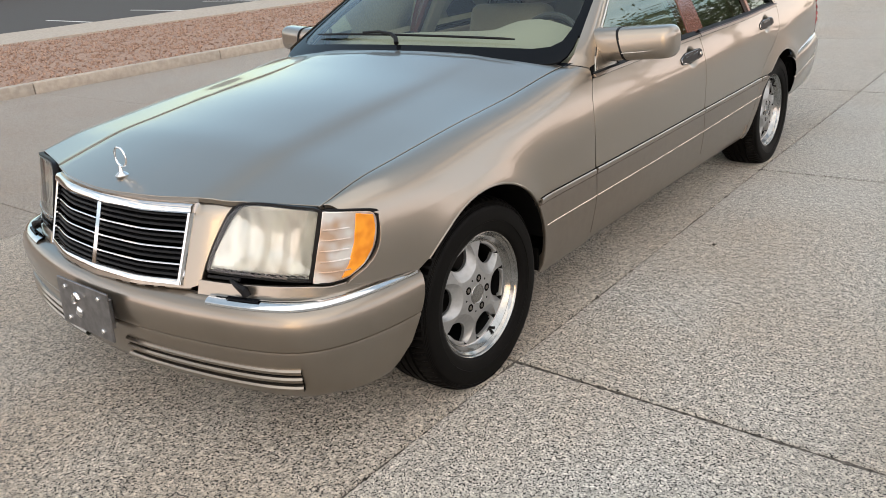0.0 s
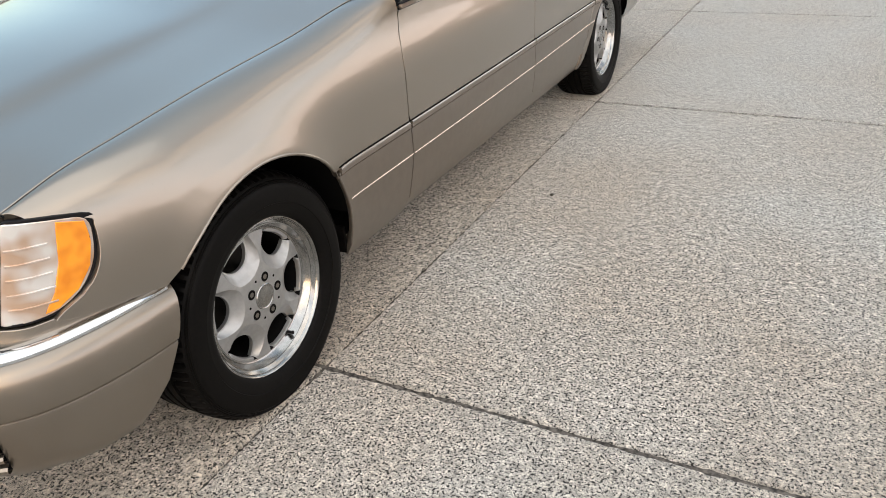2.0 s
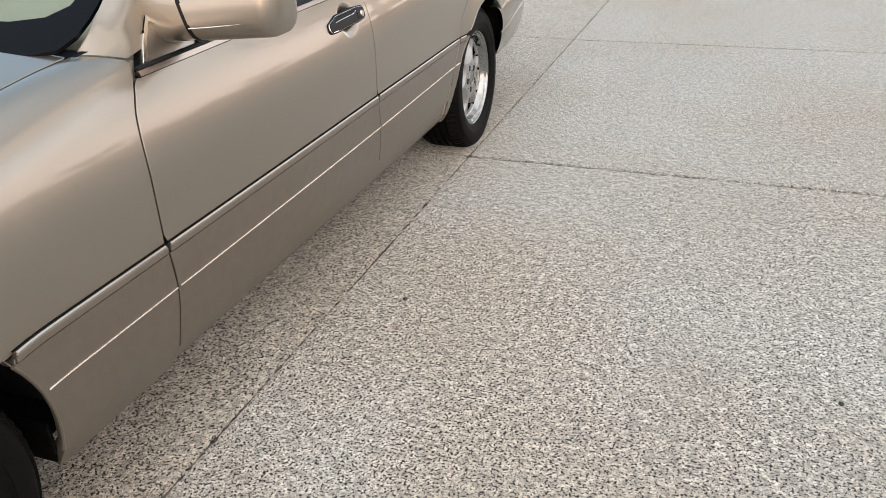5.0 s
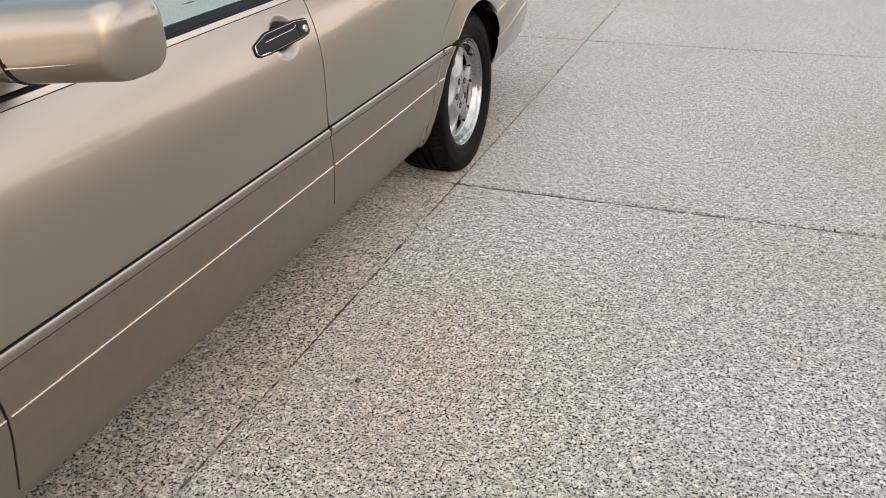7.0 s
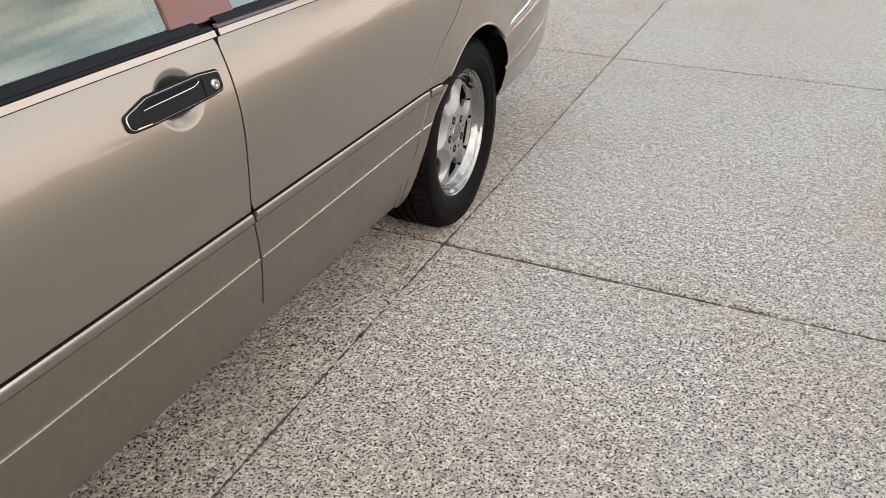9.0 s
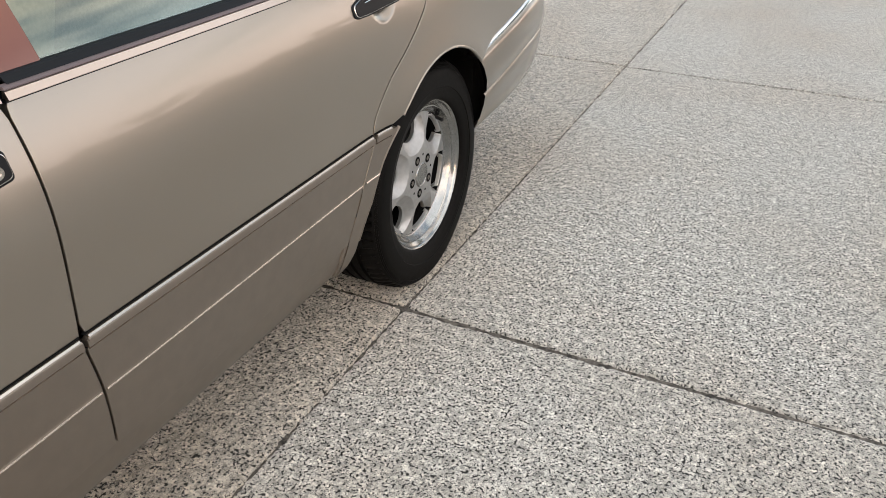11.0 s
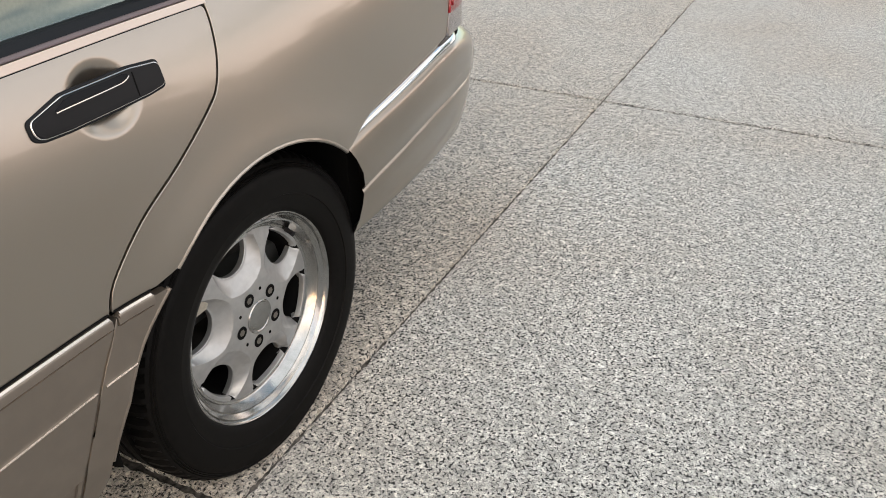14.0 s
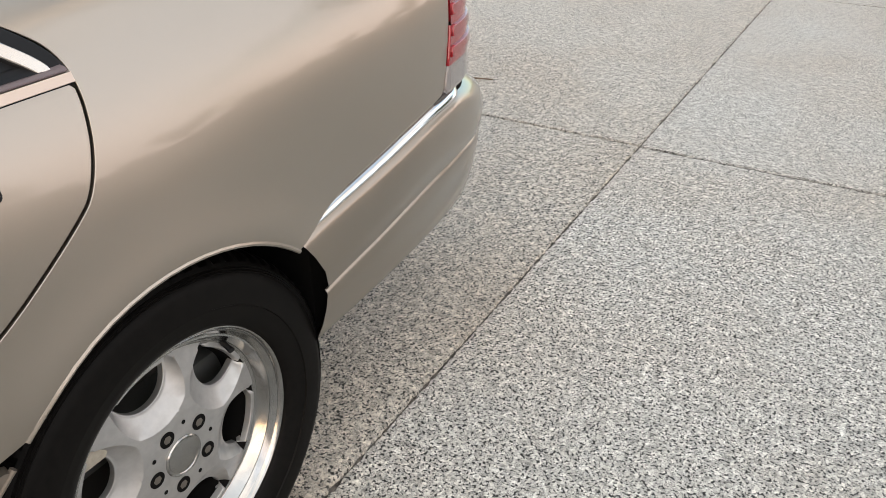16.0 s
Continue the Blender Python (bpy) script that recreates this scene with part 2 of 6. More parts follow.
def panel(name, poly, fmap, mat, parent, du, dv, lip=0.0015, depth=0.016, off=0.0, label="", mirror=False, core=CORE, clear=0.0, cuts=((), ()), holes=(), seeds=()):
    """A sheet-metal panel: the outline poly of the domain, laid on the surface fmap, with a rolled edge."""
    sx, e = (-1 if mirror else 1), 1e-4
    at = lambda a, b: Vector((lambda q: (sx * q[0], q[1], q[2]))(fmap(a, b)))
    k = du / dv
    loops = []
    for pl in [poly] + list(holes):
        pts = []
        for a, b in pl:
            if not pts or math.hypot(a - pts[-1][0], (b - pts[-1][1]) * k) > du * 0.04:
                pts.append((a, b))
        if math.hypot(pts[0][0] - pts[-1][0], (pts[0][1] - pts[-1][1]) * k) < du * 0.04:
            pts.pop()
        if clear and pl is poly:
            turn = 1 if sum(p[0] * q[1] - q[0] * p[1] for p, q in zip(pts, pts[1:] + pts[:1])) > 0 else -1
            moved = []
            for i, (a, b) in enumerate(pts):
                su, sv = (at(a + e, b) - at(a - e, b)).length / (2 * e), (at(a, b + e) - at(a, b - e)).length / (2 * e)
                ns = []
                for p, q in ((pts[i - 1], (a, b)), ((a, b), pts[(i + 1) % len(pts)])):
                    d = Vector(((q[0] - p[0]) * su, (q[1] - p[1]) * sv)).normalized()
                    ns.append(Vector((-d.y, d.x)) * turn)
                m = (ns[0] + ns[1]) / max(0.5, 1 + ns[0].dot(ns[1]))
                da, db = m.x * clear / su, m.y * clear / sv
                for _ in range(3):
                    f = m.length * clear / max(1e-7, (at(a + da, b + db) - at(a, b)).length)
                    da, db = da * f, db * f
                moved.append((a + da, b + db))
            pts = moved
        loop = []
        for p, q in zip(pts, pts[1:] + pts[:1]):
            m = max(1, math.ceil(math.hypot(q[0] - p[0], (q[1] - p[1]) * k) / (du * 0.9)))
            loop += [(p[0] + (q[0] - p[0]) * j / m, (p[1] + (q[1] - p[1]) * j / m) * k) for j in range(m)]
        loops.append(loop)
    us, vs = [p[0] for p in loops[0]], [p[1] for p in loops[0]]
    gu, gv = [c.ravel() for c in np.meshgrid(steps(min(us), max(us), du), steps(min(vs), max(vs), du))]
    keep = near(gu, gv, loops) > du * 0.45
    if len(cuts[0]):
        cu, cv = [c.ravel() for c in np.meshgrid(cuts[0], np.array(cuts[1]) * k)]
        keep &= ~((gu > min(cuts[0]) - 1e-3) & (gu < max(cuts[0]) + 1e-3) & (gv > min(cuts[1]) * k - 1e-3) & (gv < max(cuts[1]) * k + 1e-3))
        gu, gv, keep = np.concatenate((gu, cu)), np.concatenate((gv, cv)), np.concatenate((keep, np.ones(len(cu), bool)))
    if len(seeds):
        sd = np.array(seeds)
        gu, gv = np.concatenate((gu, sd[:, 0])), np.concatenate((gv, sd[:, 1] * k))
        keep = np.concatenate((keep, near(sd[:, 0], sd[:, 1] * k, loops) > du * 0.1))
    keep &= inside(gu, gv, loops)
    co, ed = [], []
    for lp in loops:
        n0 = len(co)
        co += [Vector(p) for p in lp]
        ed += [(n0 + i, n0 + (i + 1) % len(lp)) for i in range(len(lp))]
    co += [Vector((float(a), float(b))) for a, b in zip(gu[keep], gv[keep])]
    vo, eo, fo = delaunay_2d_cdt(co, ed, [], 0, 1e-7)[:3]
    cx = np.array([sum(vo[i].x for i in f) / 3 for f in fo])
    cy = np.array([sum(vo[i].y for i in f) / 3 for f in fo])
    fo = [f for f, ok in zip(fo, inside(cx, cy, loops)) if ok]
    pos, nor = [], []
    for v in vo:
        a, b = v.x, v.y / k
        p = at(a, b)
        n = (at(a + e, b) - at(a - e, b)).cross(at(a, b + e) - at(a, b - e))
        n = n.normalized() if n.length > 1e-14 else Vector((0, 0, 1))
        if n.dot(p - core(p)) < 0:
            n = -n
        pos.append(p + n * off)
        nor.append(n)
    faces, owner = [], {}
    for f in fo:
        g = (pos[f[1]] - pos[f[0]]).cross(pos[f[2]] - pos[f[0]])
        faces.append(list(f) if g.dot(nor[f[0]]) >= 0 else list(f)[::-1])
        for i in range(3):
            key = tuple(sorted((f[i], f[(i + 1) % 3])))
            owner.setdefault(key, []).append(f[(i + 2) % 3])
    rim_edges = [(key, o[0]) for key, o in owner.items() if len(o) == 1]
    out = {}
    for (i, j), o in rim_edges:
        w = (pos[j] - pos[i]).cross(nor[i])
        if w.dot((pos[i] + pos[j]) / 2 - pos[o]) < 0:
            w = -w
        for q in (i, j):
            out[q] = out.get(q, Vector()) + w
    ring = {}
    for i, w in out.items():
        w = w - nor[i] * w.dot(nor[i])
        w = w.normalized() if w.length > 1e-12 else Vector((0, 0, 0))
        base = pos[i]
        ids = []
        for r, dn, mixn in ((0.7, 0.3, 0.6), (1.0, 1.0, 1.0), (1.0, None, 1.0)):
            ids.append(len(pos))
            pos.append(base + w * lip * r - nor[i] * (lip * dn if dn is not None else depth))
            nor.append((nor[i] * (1 - mixn) + w * mixn).normalized())
        ring[i] = [i] + ids
    for (i, j), o in rim_edges:
        r1, r2 = ring[i], ring[j]
        for g in range(3):
            q = [r1[g], r2[g], r2[g + 1], r1[g + 1]]
            gn = (pos[q[1]] - pos[q[0]]).cross(pos[q[2]] - pos[q[0]]) + (pos[q[2]] - pos[q[0]]).cross(pos[q[3]] - pos[q[0]])
            faces.append(q if gn.dot(nor[q[2]] + nor[q[0]]) >= 0 else q[::-1])
    mesh = bpy.data.meshes.new(name)
    mesh.from_pydata([p[:] for p in pos], [], faces)
    mesh.polygons.foreach_set("use_smooth", [True] * len(faces))
    mesh.normals_split_custom_set_from_vertices([n[:] for n in nor])
    return sized(name, mesh, mat, parent, label)


def sweep(name, path, profile, mat, parent, label="", closed=False, caps=True, smooth=True):
    """Sweeps profile points (outward, up) along a path of (x, y, nx, ny[, dz]), outward along (nx, ny)."""
    bm = bmesh.new()
    rows = []
    for p in path:
        x, y, nx, ny = p[:4]
        dz = p[4] if len(p) > 4 else 0.0
        rows.append([bm.verts.new((x + nx * d, y + ny * d, z + dz)) for d, z in profile])
    for a, b in zip(rows, rows[1:]):
        for i in range(len(profile) - (0 if closed else 1)):
            j = (i + 1) % len(profile)
            bm.faces.new((a[i], b[i], b[j], a[j]))
    if caps and closed:
        bm.faces.new(rows[0])
        bm.faces.new(rows[-1][::-1])
    bmesh.ops.recalc_face_normals(bm, faces=bm.faces[:])
    return part(name, bm, mat, parent, label, smooth)


def box(bm, lo, hi, bevel=0.0, m=None, seg=2):
    """Adds a bevelled box to bm."""
    r = bmesh.ops.create_cube(bm, size=1)
    for v in r["verts"]:
        v.co = Vector([(a + b) / 2 + c * (b - a) for a, b, c in zip(lo, hi, v.co)])
    if bevel:
        es = list({e for v in r["verts"] for e in v.link_edges})
        res = bmesh.ops.bevel(bm, geom=es, offset=bevel, segments=seg, affect="EDGES", profile=0.5, clamp_overlap=True)
        vs = list({v for f in res["faces"] for v in f.verts} | {v for v in r["verts"] if v.is_valid})
    else:
        vs = r["verts"]
    if m:
        bmesh.ops.transform(bm, matrix=m, verts=vs)
    return vs


def lathe(profile, n, axis_x=True, arc=None):
    """Revolves (x, r) round the x axis. arc: optional function of the segment and the row that changes r."""
    bm = bmesh.new()
    rows = []
    for k in range(n):
        a = 2 * math.pi * k / n
        row = []
        for i, (x, r) in enumerate(profile):
            rr = arc(k, i, r) if arc else r
            row.append(bm.verts.new((x, rr * math.cos(a), rr * math.sin(a))))
        rows.append(row)
    for k in range(n):
        a, b = rows[k], rows[(k + 1) % n]
        for i in range(len(profile) - 1):
            bm.faces.new((a[i], a[i + 1], b[i + 1], b[i]))
    bmesh.ops.remove_doubles(bm, verts=bm.verts[:], dist=1e-6)
    bmesh.ops.recalc_face_normals(bm, faces=bm.faces[:])
    return bm


def tube(pts, r, n=8):
    """A round bar through the points."""
    bm = bmesh.new()
    rows = []
    u = None
    for i, p in enumerate(pts):
        p = Vector(p)
        d = (Vector(pts[min(i + 1, len(pts) - 1)]) - Vector(pts[max(i - 1, 0)])).normalized()
        if u is None:
            u = d.cross(Vector((0, 0, 1)) if abs(d.z) < 0.9 else Vector((1, 0, 0)))
        u = (u - d * u.dot(d)).normalized()
        v = d.cross(u)
        rr = r[i] if isinstance(r, (list, tuple)) else r
        rows.append([bm.verts.new(p + rr * (u * math.cos(2 * math.pi * k / n) + v * math.sin(2 * math.pi * k / n))) for k in range(n)])
    for a, b in zip(rows, rows[1:]):
        for k in range(n):
            bm.faces.new((a[k], a[(k + 1) % n], b[(k + 1) % n], b[k]))
    bm.faces.new(rows[0])
    bm.faces.new(rows[-1][::-1])
    bmesh.ops.recalc_face_normals(bm, faces=bm.faces[:])
    return bm


# ---- ground and surroundings ----
def concrete(name, base, dark, stone, scale):
    m = material(name, base, 0.75)
    m.node_tree.nodes["Principled BSDF"].inputs["Diffuse Roughness"].default_value = 1.0
    m.node_tree.nodes["Principled BSDF"].inputs["Sheen Weight"].default_value = 0.3
    m.node_tree.nodes["Principled BSDF"].inputs["Sheen Roughness"].default_value = 0.4
    n, l = m.node_tree.nodes, m.node_tree.links
    b = n["Principled BSDF"]
    tc = n.new("ShaderNodeTexCoord")
    vor, big, mid = n.new("ShaderNodeTexVoronoi"), n.new("ShaderNodeTexNoise"), n.new("ShaderNodeTexNoise")
    vor.feature, vor.inputs["Scale"].default_value = "DISTANCE_TO_EDGE", scale
    warp = n.new("ShaderNodeTexNoise")
    warp.inputs["Scale"].default_value, warp.inputs["Detail"].default_value = scale * 0.8, 2
    wmix = n.new("ShaderNodeVectorMath")
    wmix.operation = "MULTIPLY_ADD"
    wmix.inputs[1].default_value = (0.45 / scale,) * 3
    l.new(tc.outputs["Object"], warp.inputs["Vector"])
    l.new(warp.outputs["Color"], wmix.inputs[0])
    l.new(tc.outputs["Object"], wmix.inputs[2])
    l.new(wmix.outputs[0], vor.inputs["Vector"])
    mid.inputs["Scale"].default_value, mid.inputs["Detail"].default_value = 38, 5
    big.inputs["Scale"].default_value, big.inputs["Detail"].default_value = 0.9, 5
    for t in (mid, big):
        l.new(tc.outputs["Object"], t.inputs["Vector"])
    lump, need = n.new("ShaderNodeTexNoise"), n.new("ShaderNodeMapRange")
    lump.inputs["Scale"].default_value, lump.inputs["Detail"].default_value = scale * 0.55, 2
    l.new(tc.outputs["Object"], lump.inputs["Vector"])
    need.inputs["From Min"].default_value, need.inputs["From Max"].default_value = 0.35, 0.66
    need.inputs["To Min"].default_value, need.inputs["To Max"].default_value = -0.07, 0.17
    l.new(lump.outputs["Fac"], need.inputs["Value"])
    past, sums = n.new("ShaderNodeMath"), n.new("ShaderNodeMapRange")
    past.operation = "SUBTRACT"
    l.new(vor.outputs["Distance"], past.inputs[0])
    l.new(need.outputs["Result"], past.inputs[1])
    sums.inputs["From Min"].default_value, sums.inputs["From Max"].default_value = -0.01, 0.07
    sums.inputs["To Min"].default_value = 0.5
    l.new(past.outputs[0], sums.inputs["Value"])
    pore, pit, both = n.new("ShaderNodeTexNoise"), n.new("ShaderNodeMapRange"), n.new("ShaderNodeMath")
    pore.inputs["Scale"].default_value, pore.inputs["Detail"].default_value = scale * 0.82, 1.5
    l.new(wmix.outputs[0], pore.inputs["Vector"])
    pit.inputs["From Min"].default_value, pit.inputs["From Max"].default_value = 0.385, 0.450
    l.new(pore.outputs["Fac"], pit.inputs["Value"])
    both.operation = "MULTIPLY"
    l.new(sums.outputs["Result"], both.inputs[0])
    l.new(pit.outputs["Result"], both.inputs[1])
    cell, shade = n.new("ShaderNodeTexVoronoi"), n.new("ShaderNodeMapRange")
    cell.inputs["Scale"].default_value = scale
    l.new(wmix.outputs[0], cell.inputs["Vector"])
    shade.inputs["To Min"].default_value, shade.inputs["To Max"].default_value = 0.66, 1.22
    l.new(cell.outputs["Color"], shade.inputs["Value"])
    mix1 = n.new("ShaderNodeMix")
    mix1.data_type = "RGBA"
    mix1.inputs["A"].default_value, mix1.inputs["B"].default_value = (*dark, 1), (*stone, 1)
    l.new(both.outputs[0], mix1.inputs["Factor"])
    m0 = n.new("ShaderNodeMix")
    m0.data_type, m0.blend_type = "RGBA", "MULTIPLY"
    m0.inputs["Factor"].default_value = 1
    l.new(mix1.outputs["Result"], m0.inputs["A"])
    l.new(shade.outputs["Result"], m0.inputs["B"])
    tone = n.new("ShaderNodeValToRGB")
    tone.color_ramp.elements[0].position, tone.color_ramp.elements[1].position = 0.34, 0.64
    tone.color_ramp.elements[0].color, tone.color_ramp.elements[1].color = (0.66, 0.65, 0.64, 1), (1.13, 1.12, 1.12, 1)
    l.new(mid.outputs["Fac"], tone.inputs["Fac"])
    stain = n.new("ShaderNodeValToRGB")
    stain.color_ramp.elements[0].position, stain.color_ramp.elements[1].position = 0.3, 0.68
    stain.color_ramp.elements[0].color, stain.color_ramp.elements[1].color = (0.93, 0.84, 0.755, 1), (1.04, 1.045, 1.05, 1)
    axis, drift, age = n.new("ShaderNodeSeparateXYZ"), n.new("ShaderNodeMapRange"), n.new("ShaderNodeMath")
    l.new(tc.outputs["Object"], axis.inputs[0])
    l.new(axis.outputs["Y"], drift.inputs["Value"])
    drift.inputs["From Min"].default_value, drift.inputs["From Max"].default_value = 0.0, 3.5
    drift.inputs["To Min"].default_value, drift.inputs["To Max"].default_value = -0.10, 0.10
    l.new(big.outputs["Fac"], age.inputs[0])
    l.new(drift.outputs["Result"], age.inputs[1])
    l.new(age.outputs[0], stain.inputs["Fac"])
    m1, m2 = n.new("ShaderNodeMix"), n.new("ShaderNodeMix")
    for mm in (m1, m2):
        mm.data_type, mm.blend_type = "RGBA", "MULTIPLY"
        mm.inputs["Factor"].default_value = 1
    l.new(m0.outputs["Result"], m1.inputs["A"])
    l.new(tone.outputs["Color"], m1.inputs["B"])
    l.new(m1.outputs["Result"], m2.inputs["A"])
    l.new(stain.outputs["Color"], m2.inputs["B"])
    l.new(m2.outputs["Result"], b.inputs["Base Color"])
    bp = n.new("ShaderNodeBump")
    bp.inputs["Strength"].default_value, bp.inputs["Distance"].default_value = 1.0, 0.005
    l.new(both.outputs[0], bp.inputs["Height"])
    l.new(bp.outputs["Normal"], b.inputs["Normal"])
    return m


SLAB = concrete("exposed_aggregate_concrete", (0.42, 0.41, 0.39), (0.022, 0.022, 0.020), (0.685, 0.680, 0.635), 185)
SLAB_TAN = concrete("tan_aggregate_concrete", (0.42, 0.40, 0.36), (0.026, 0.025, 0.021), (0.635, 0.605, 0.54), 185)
SLAB_WORN = concrete("worn_sandy_concrete", (0.36, 0.33, 0.29), (0.12, 0.105, 0.088), (0.41, 0.37, 0.32), 140)
EARTH = grain(material("joint_dirt", (0.08, 0.07, 0.062), 0.95), 70, (0.03, 0.027, 0.024), (0.17, 0.15, 0.13), bump=0.6, dist=0.004)
KERB = grain(material("kerb_concrete", (0.42, 0.36, 0.30), 0.85), 12, (0.36, 0.31, 0.26), (0.46, 0.40, 0.335), bump=0.3, dist=0.004)
GRAVEL = grain(material("red_gravel", (0.34, 0.22, 0.16), 0.9), 25, (0.21, 0.13, 0.095), (0.42, 0.285, 0.215), bump=0.8, dist=0.02)
BED = grain(material("brown_gravel", (0.22, 0.19, 0.155), 0.95), 1.5, (0.17, 0.147, 0.12), (0.27, 0.235, 0.195), bump=0.8, dist=0.02, detail=8)
ASPHALT = grain(material("asphalt", (0.055, 0.05, 0.048), 0.9), 60, (0.042, 0.038, 0.036), (0.07, 0.064, 0.06), bump=0.3)
LINE = grain(material("worn_white_line", (0.7, 0.69, 0.66), 0.8), 9, (0.55, 0.54, 0.52), (0.76, 0.75, 0.73))


def slab_mesh(x0, x1, y0, y1, top, thick, gap=0.0032, bev=0.005, ragged=False):
    bm = bmesh.new()
    if not ragged:
        box(bm, (x0 + gap, y0 + gap, top - thick), (x1 - gap, y1 - gap, top), bev)
        return bm
    ring = []
    for ax, ay, bx, by in ((x0, y0, x1, y0), (x1, y0, x1, y1), (x1, y1, x0, y1), (x0, y1, x0, y0)):
        n = int(math.dist((ax, ay), (bx, by)) / 0.011)
        ring += [(ax + (bx - ax) * k / n, ay + (by - ay) * k / n) for k in range(n) if k == 0 or 3 <= k <= n - 3]
    cx, cy = (x0 + x1) / 2, (y0 + y1) / 2
    rows = []
    for inset, z in ((0.0, top - thick), (0.0, top - 0.006), (0.0025, top - 0.0015), (0.008, top)):
        row = []
        for x, y in ring:
            on_y = min(abs(y - y0), abs(y - y1)) < 1e-6
            on_x = min(abs(x - x0), abs(x - x1)) < 1e-6
            j = 0.0035 * noise.noise((x * 23, y * 23, 1.7)) + 0.007 * max(0, noise.noise((x * 61, y * 61, 9))) + 0.004 * noise.noise((x * 140, y * 140, 4))
            gx = (gap - 0.0008 if on_x else 0) + (inset + j if on_x else 0)
            gy = (gap + 0.0045 if on_y else 0) + (inset + j if on_y else 0)
            row.append(bm.verts.new((x + math.copysign(gx, cx - x), y + math.copysign(gy, cy - y), z)))
        rows.append(row)
    for a, b in zip(rows, rows[1:]):
        for i in range(len(ring)):
            j = (i + 1) % len(ring)
            bm.faces.new((a[i], a[j], b[j], b[i]))
    core = [bm.verts.new((x, y, top)) for x, y in ((x0 + 0.4, y0 + 0.4), (x1 - 0.4, y0 + 0.4), (x1 - 0.4, y1 - 0.4), (x0 + 0.4, y1 - 0.4))]
    bm.faces.new(core)
    edge, turn = rows[-1], [min(range(len(ring)), key=lambda i: math.dist(ring[i], c)) for c in ((x0, y0), (x1, y0), (x1, y1), (x0, y1))]
    for k in range(4):
        a, b = turn[k], turn[(k + 1) % 4] or len(edge)
        line = [edge[i % len(edge)] for i in range(a, b + 1)]
        for i, (p, q) in enumerate(zip(line, line[1:])):
            bm.faces.new((p, q, core[k] if 2 * i < len(line) else core[(k + 1) % 4]))
        bm.faces.new((line[(len(line) + 1) // 2], core[(k + 1) % 4], core[k]))
    bmesh.ops.recalc_face_normals(bm, faces=bm.faces[:])
    bm.normal_update()
    return bm


def sheet(name, x0, x1, y0, y1, z, mat, label, cat, nx=1, ny=1):
    bm = bmesh.new()
    bmesh.ops.create_grid(bm, x_segments=nx, y_segments=ny, size=0.5)
    for v in bm.verts:
        v.co = Vector(((x0 + x1) / 2 + v.co.x * (x1 - x0), (y0 + y1) / 2 + v.co.y * (y1 - y0), z))
    return tagged(part(name, bm, mat, smooth=False), label, cat, kind="structure")


sheet("ground", -900, 900, -900, 900, -0.007, EARTH, "bare brown earth under and beyond the paving", "ground")
pavement = tagged(new("pavement"), "pale exposed-aggregate concrete paving in large slabs with dark joints", "pavement", kind="structure")
XJ = [-8.6, -6.05, -2.56, 0.925, 4.41, 6.4]
YJ = [-13.7, -10.93, -8.16, -5.39, -2.62, 0.155, 2.93, 5.56, 8.85, 11.9, 15.0, 18.1, 21.2, 24.3, 27.4]
for i in range(len(XJ) - 1):
    for j in range(len(YJ) - 1):
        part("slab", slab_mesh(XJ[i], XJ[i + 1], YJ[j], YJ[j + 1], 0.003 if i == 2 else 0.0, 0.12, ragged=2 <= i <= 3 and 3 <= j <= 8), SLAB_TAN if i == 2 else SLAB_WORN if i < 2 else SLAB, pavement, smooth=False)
for x0, x1, y0, y1 in ((-8.6, 6.4, 27.4, 60), (-8.6, 6.4, -60, -13.7)):
    part("outer_slab", slab_mesh(x0, x1, y0, y1, 0.0, 0.12), SLAB, pavement, smooth=False)

kerb = tagged(new("kerb"), "tan concrete kerb between the paving and the gravel strip", "kerb", kind="structure")
for j in range(24):
    bm = bmesh.new()
    y0 = -24.6 + 3.05 * j
    box(bm, (-8.78, y0 + 0.004, -0.1), (-8.6, y0 + 3.046, 0.15), 0.02)
    part("kerb_stone", bm, KERB, kerb)
bm = bmesh.new()
bmesh.ops.create_grid(bm, x_segments=60, y_segments=300, size=0.5)
for v in bm.verts:
    x, y = -12.6 + v.co.x * 7.66, 12 + v.co.y * 73
    v.co = Vector((x, y, 0.10 + 0.05 * noise.noise((x * 0.6, y * 0.6, 0)) + 0.02 * noise.noise((x * 4, y * 4, 3))))
tagged(part("gravel_strip", bm, GRAVEL), "strip of reddish brown crushed gravel behind the kerb", "gravel", kind="structure")
# Out of view: added so that the flank's paint mirrors brown ground.
sheet("gravel_bed", 6.4, 37.9, -60, 60, 0.02, BED, "wide unseen bed of dull brown crushed gravel, added for the paint to mirror", "gravel")
random.seed(5)
bm = bmesh.new()
stone = [Vector(c) for c in ((1, 0, 0), (-1, 0.1, 0), (0.1, 1, 0), (0, -1, 0.1), (0, 0.1, 0.8), (0, 0, -0.7))]
tri = ((0, 2, 4), (2, 1, 4), (1, 3, 4), (3, 0, 4), (2, 0, 5), (1, 2, 5), (3, 1, 5), (0, 3, 5))
for k in range(9000):
    x, y, r = random.uniform(-16.2, -8.85), random.uniform(0, 26), random.uniform(0.015, 0.045)
    m = pose(x, y, 0.11 + 0.05 * noise.noise((x * 0.6, y * 0.6, 0)), *(random.uniform(0, 360) for _ in range(3)))
    vs = [bm.verts.new(m @ (c * r * random.uniform(0.7, 1.3))) for c in stone]
    for t in tri:
        bm.faces.new([vs[i] for i in t])
tagged(part("loose_gravel", bm, GRAVEL, smooth=False), "loose reddish brown crushed stones on the gravel strip", "gravel", kind="stuff")
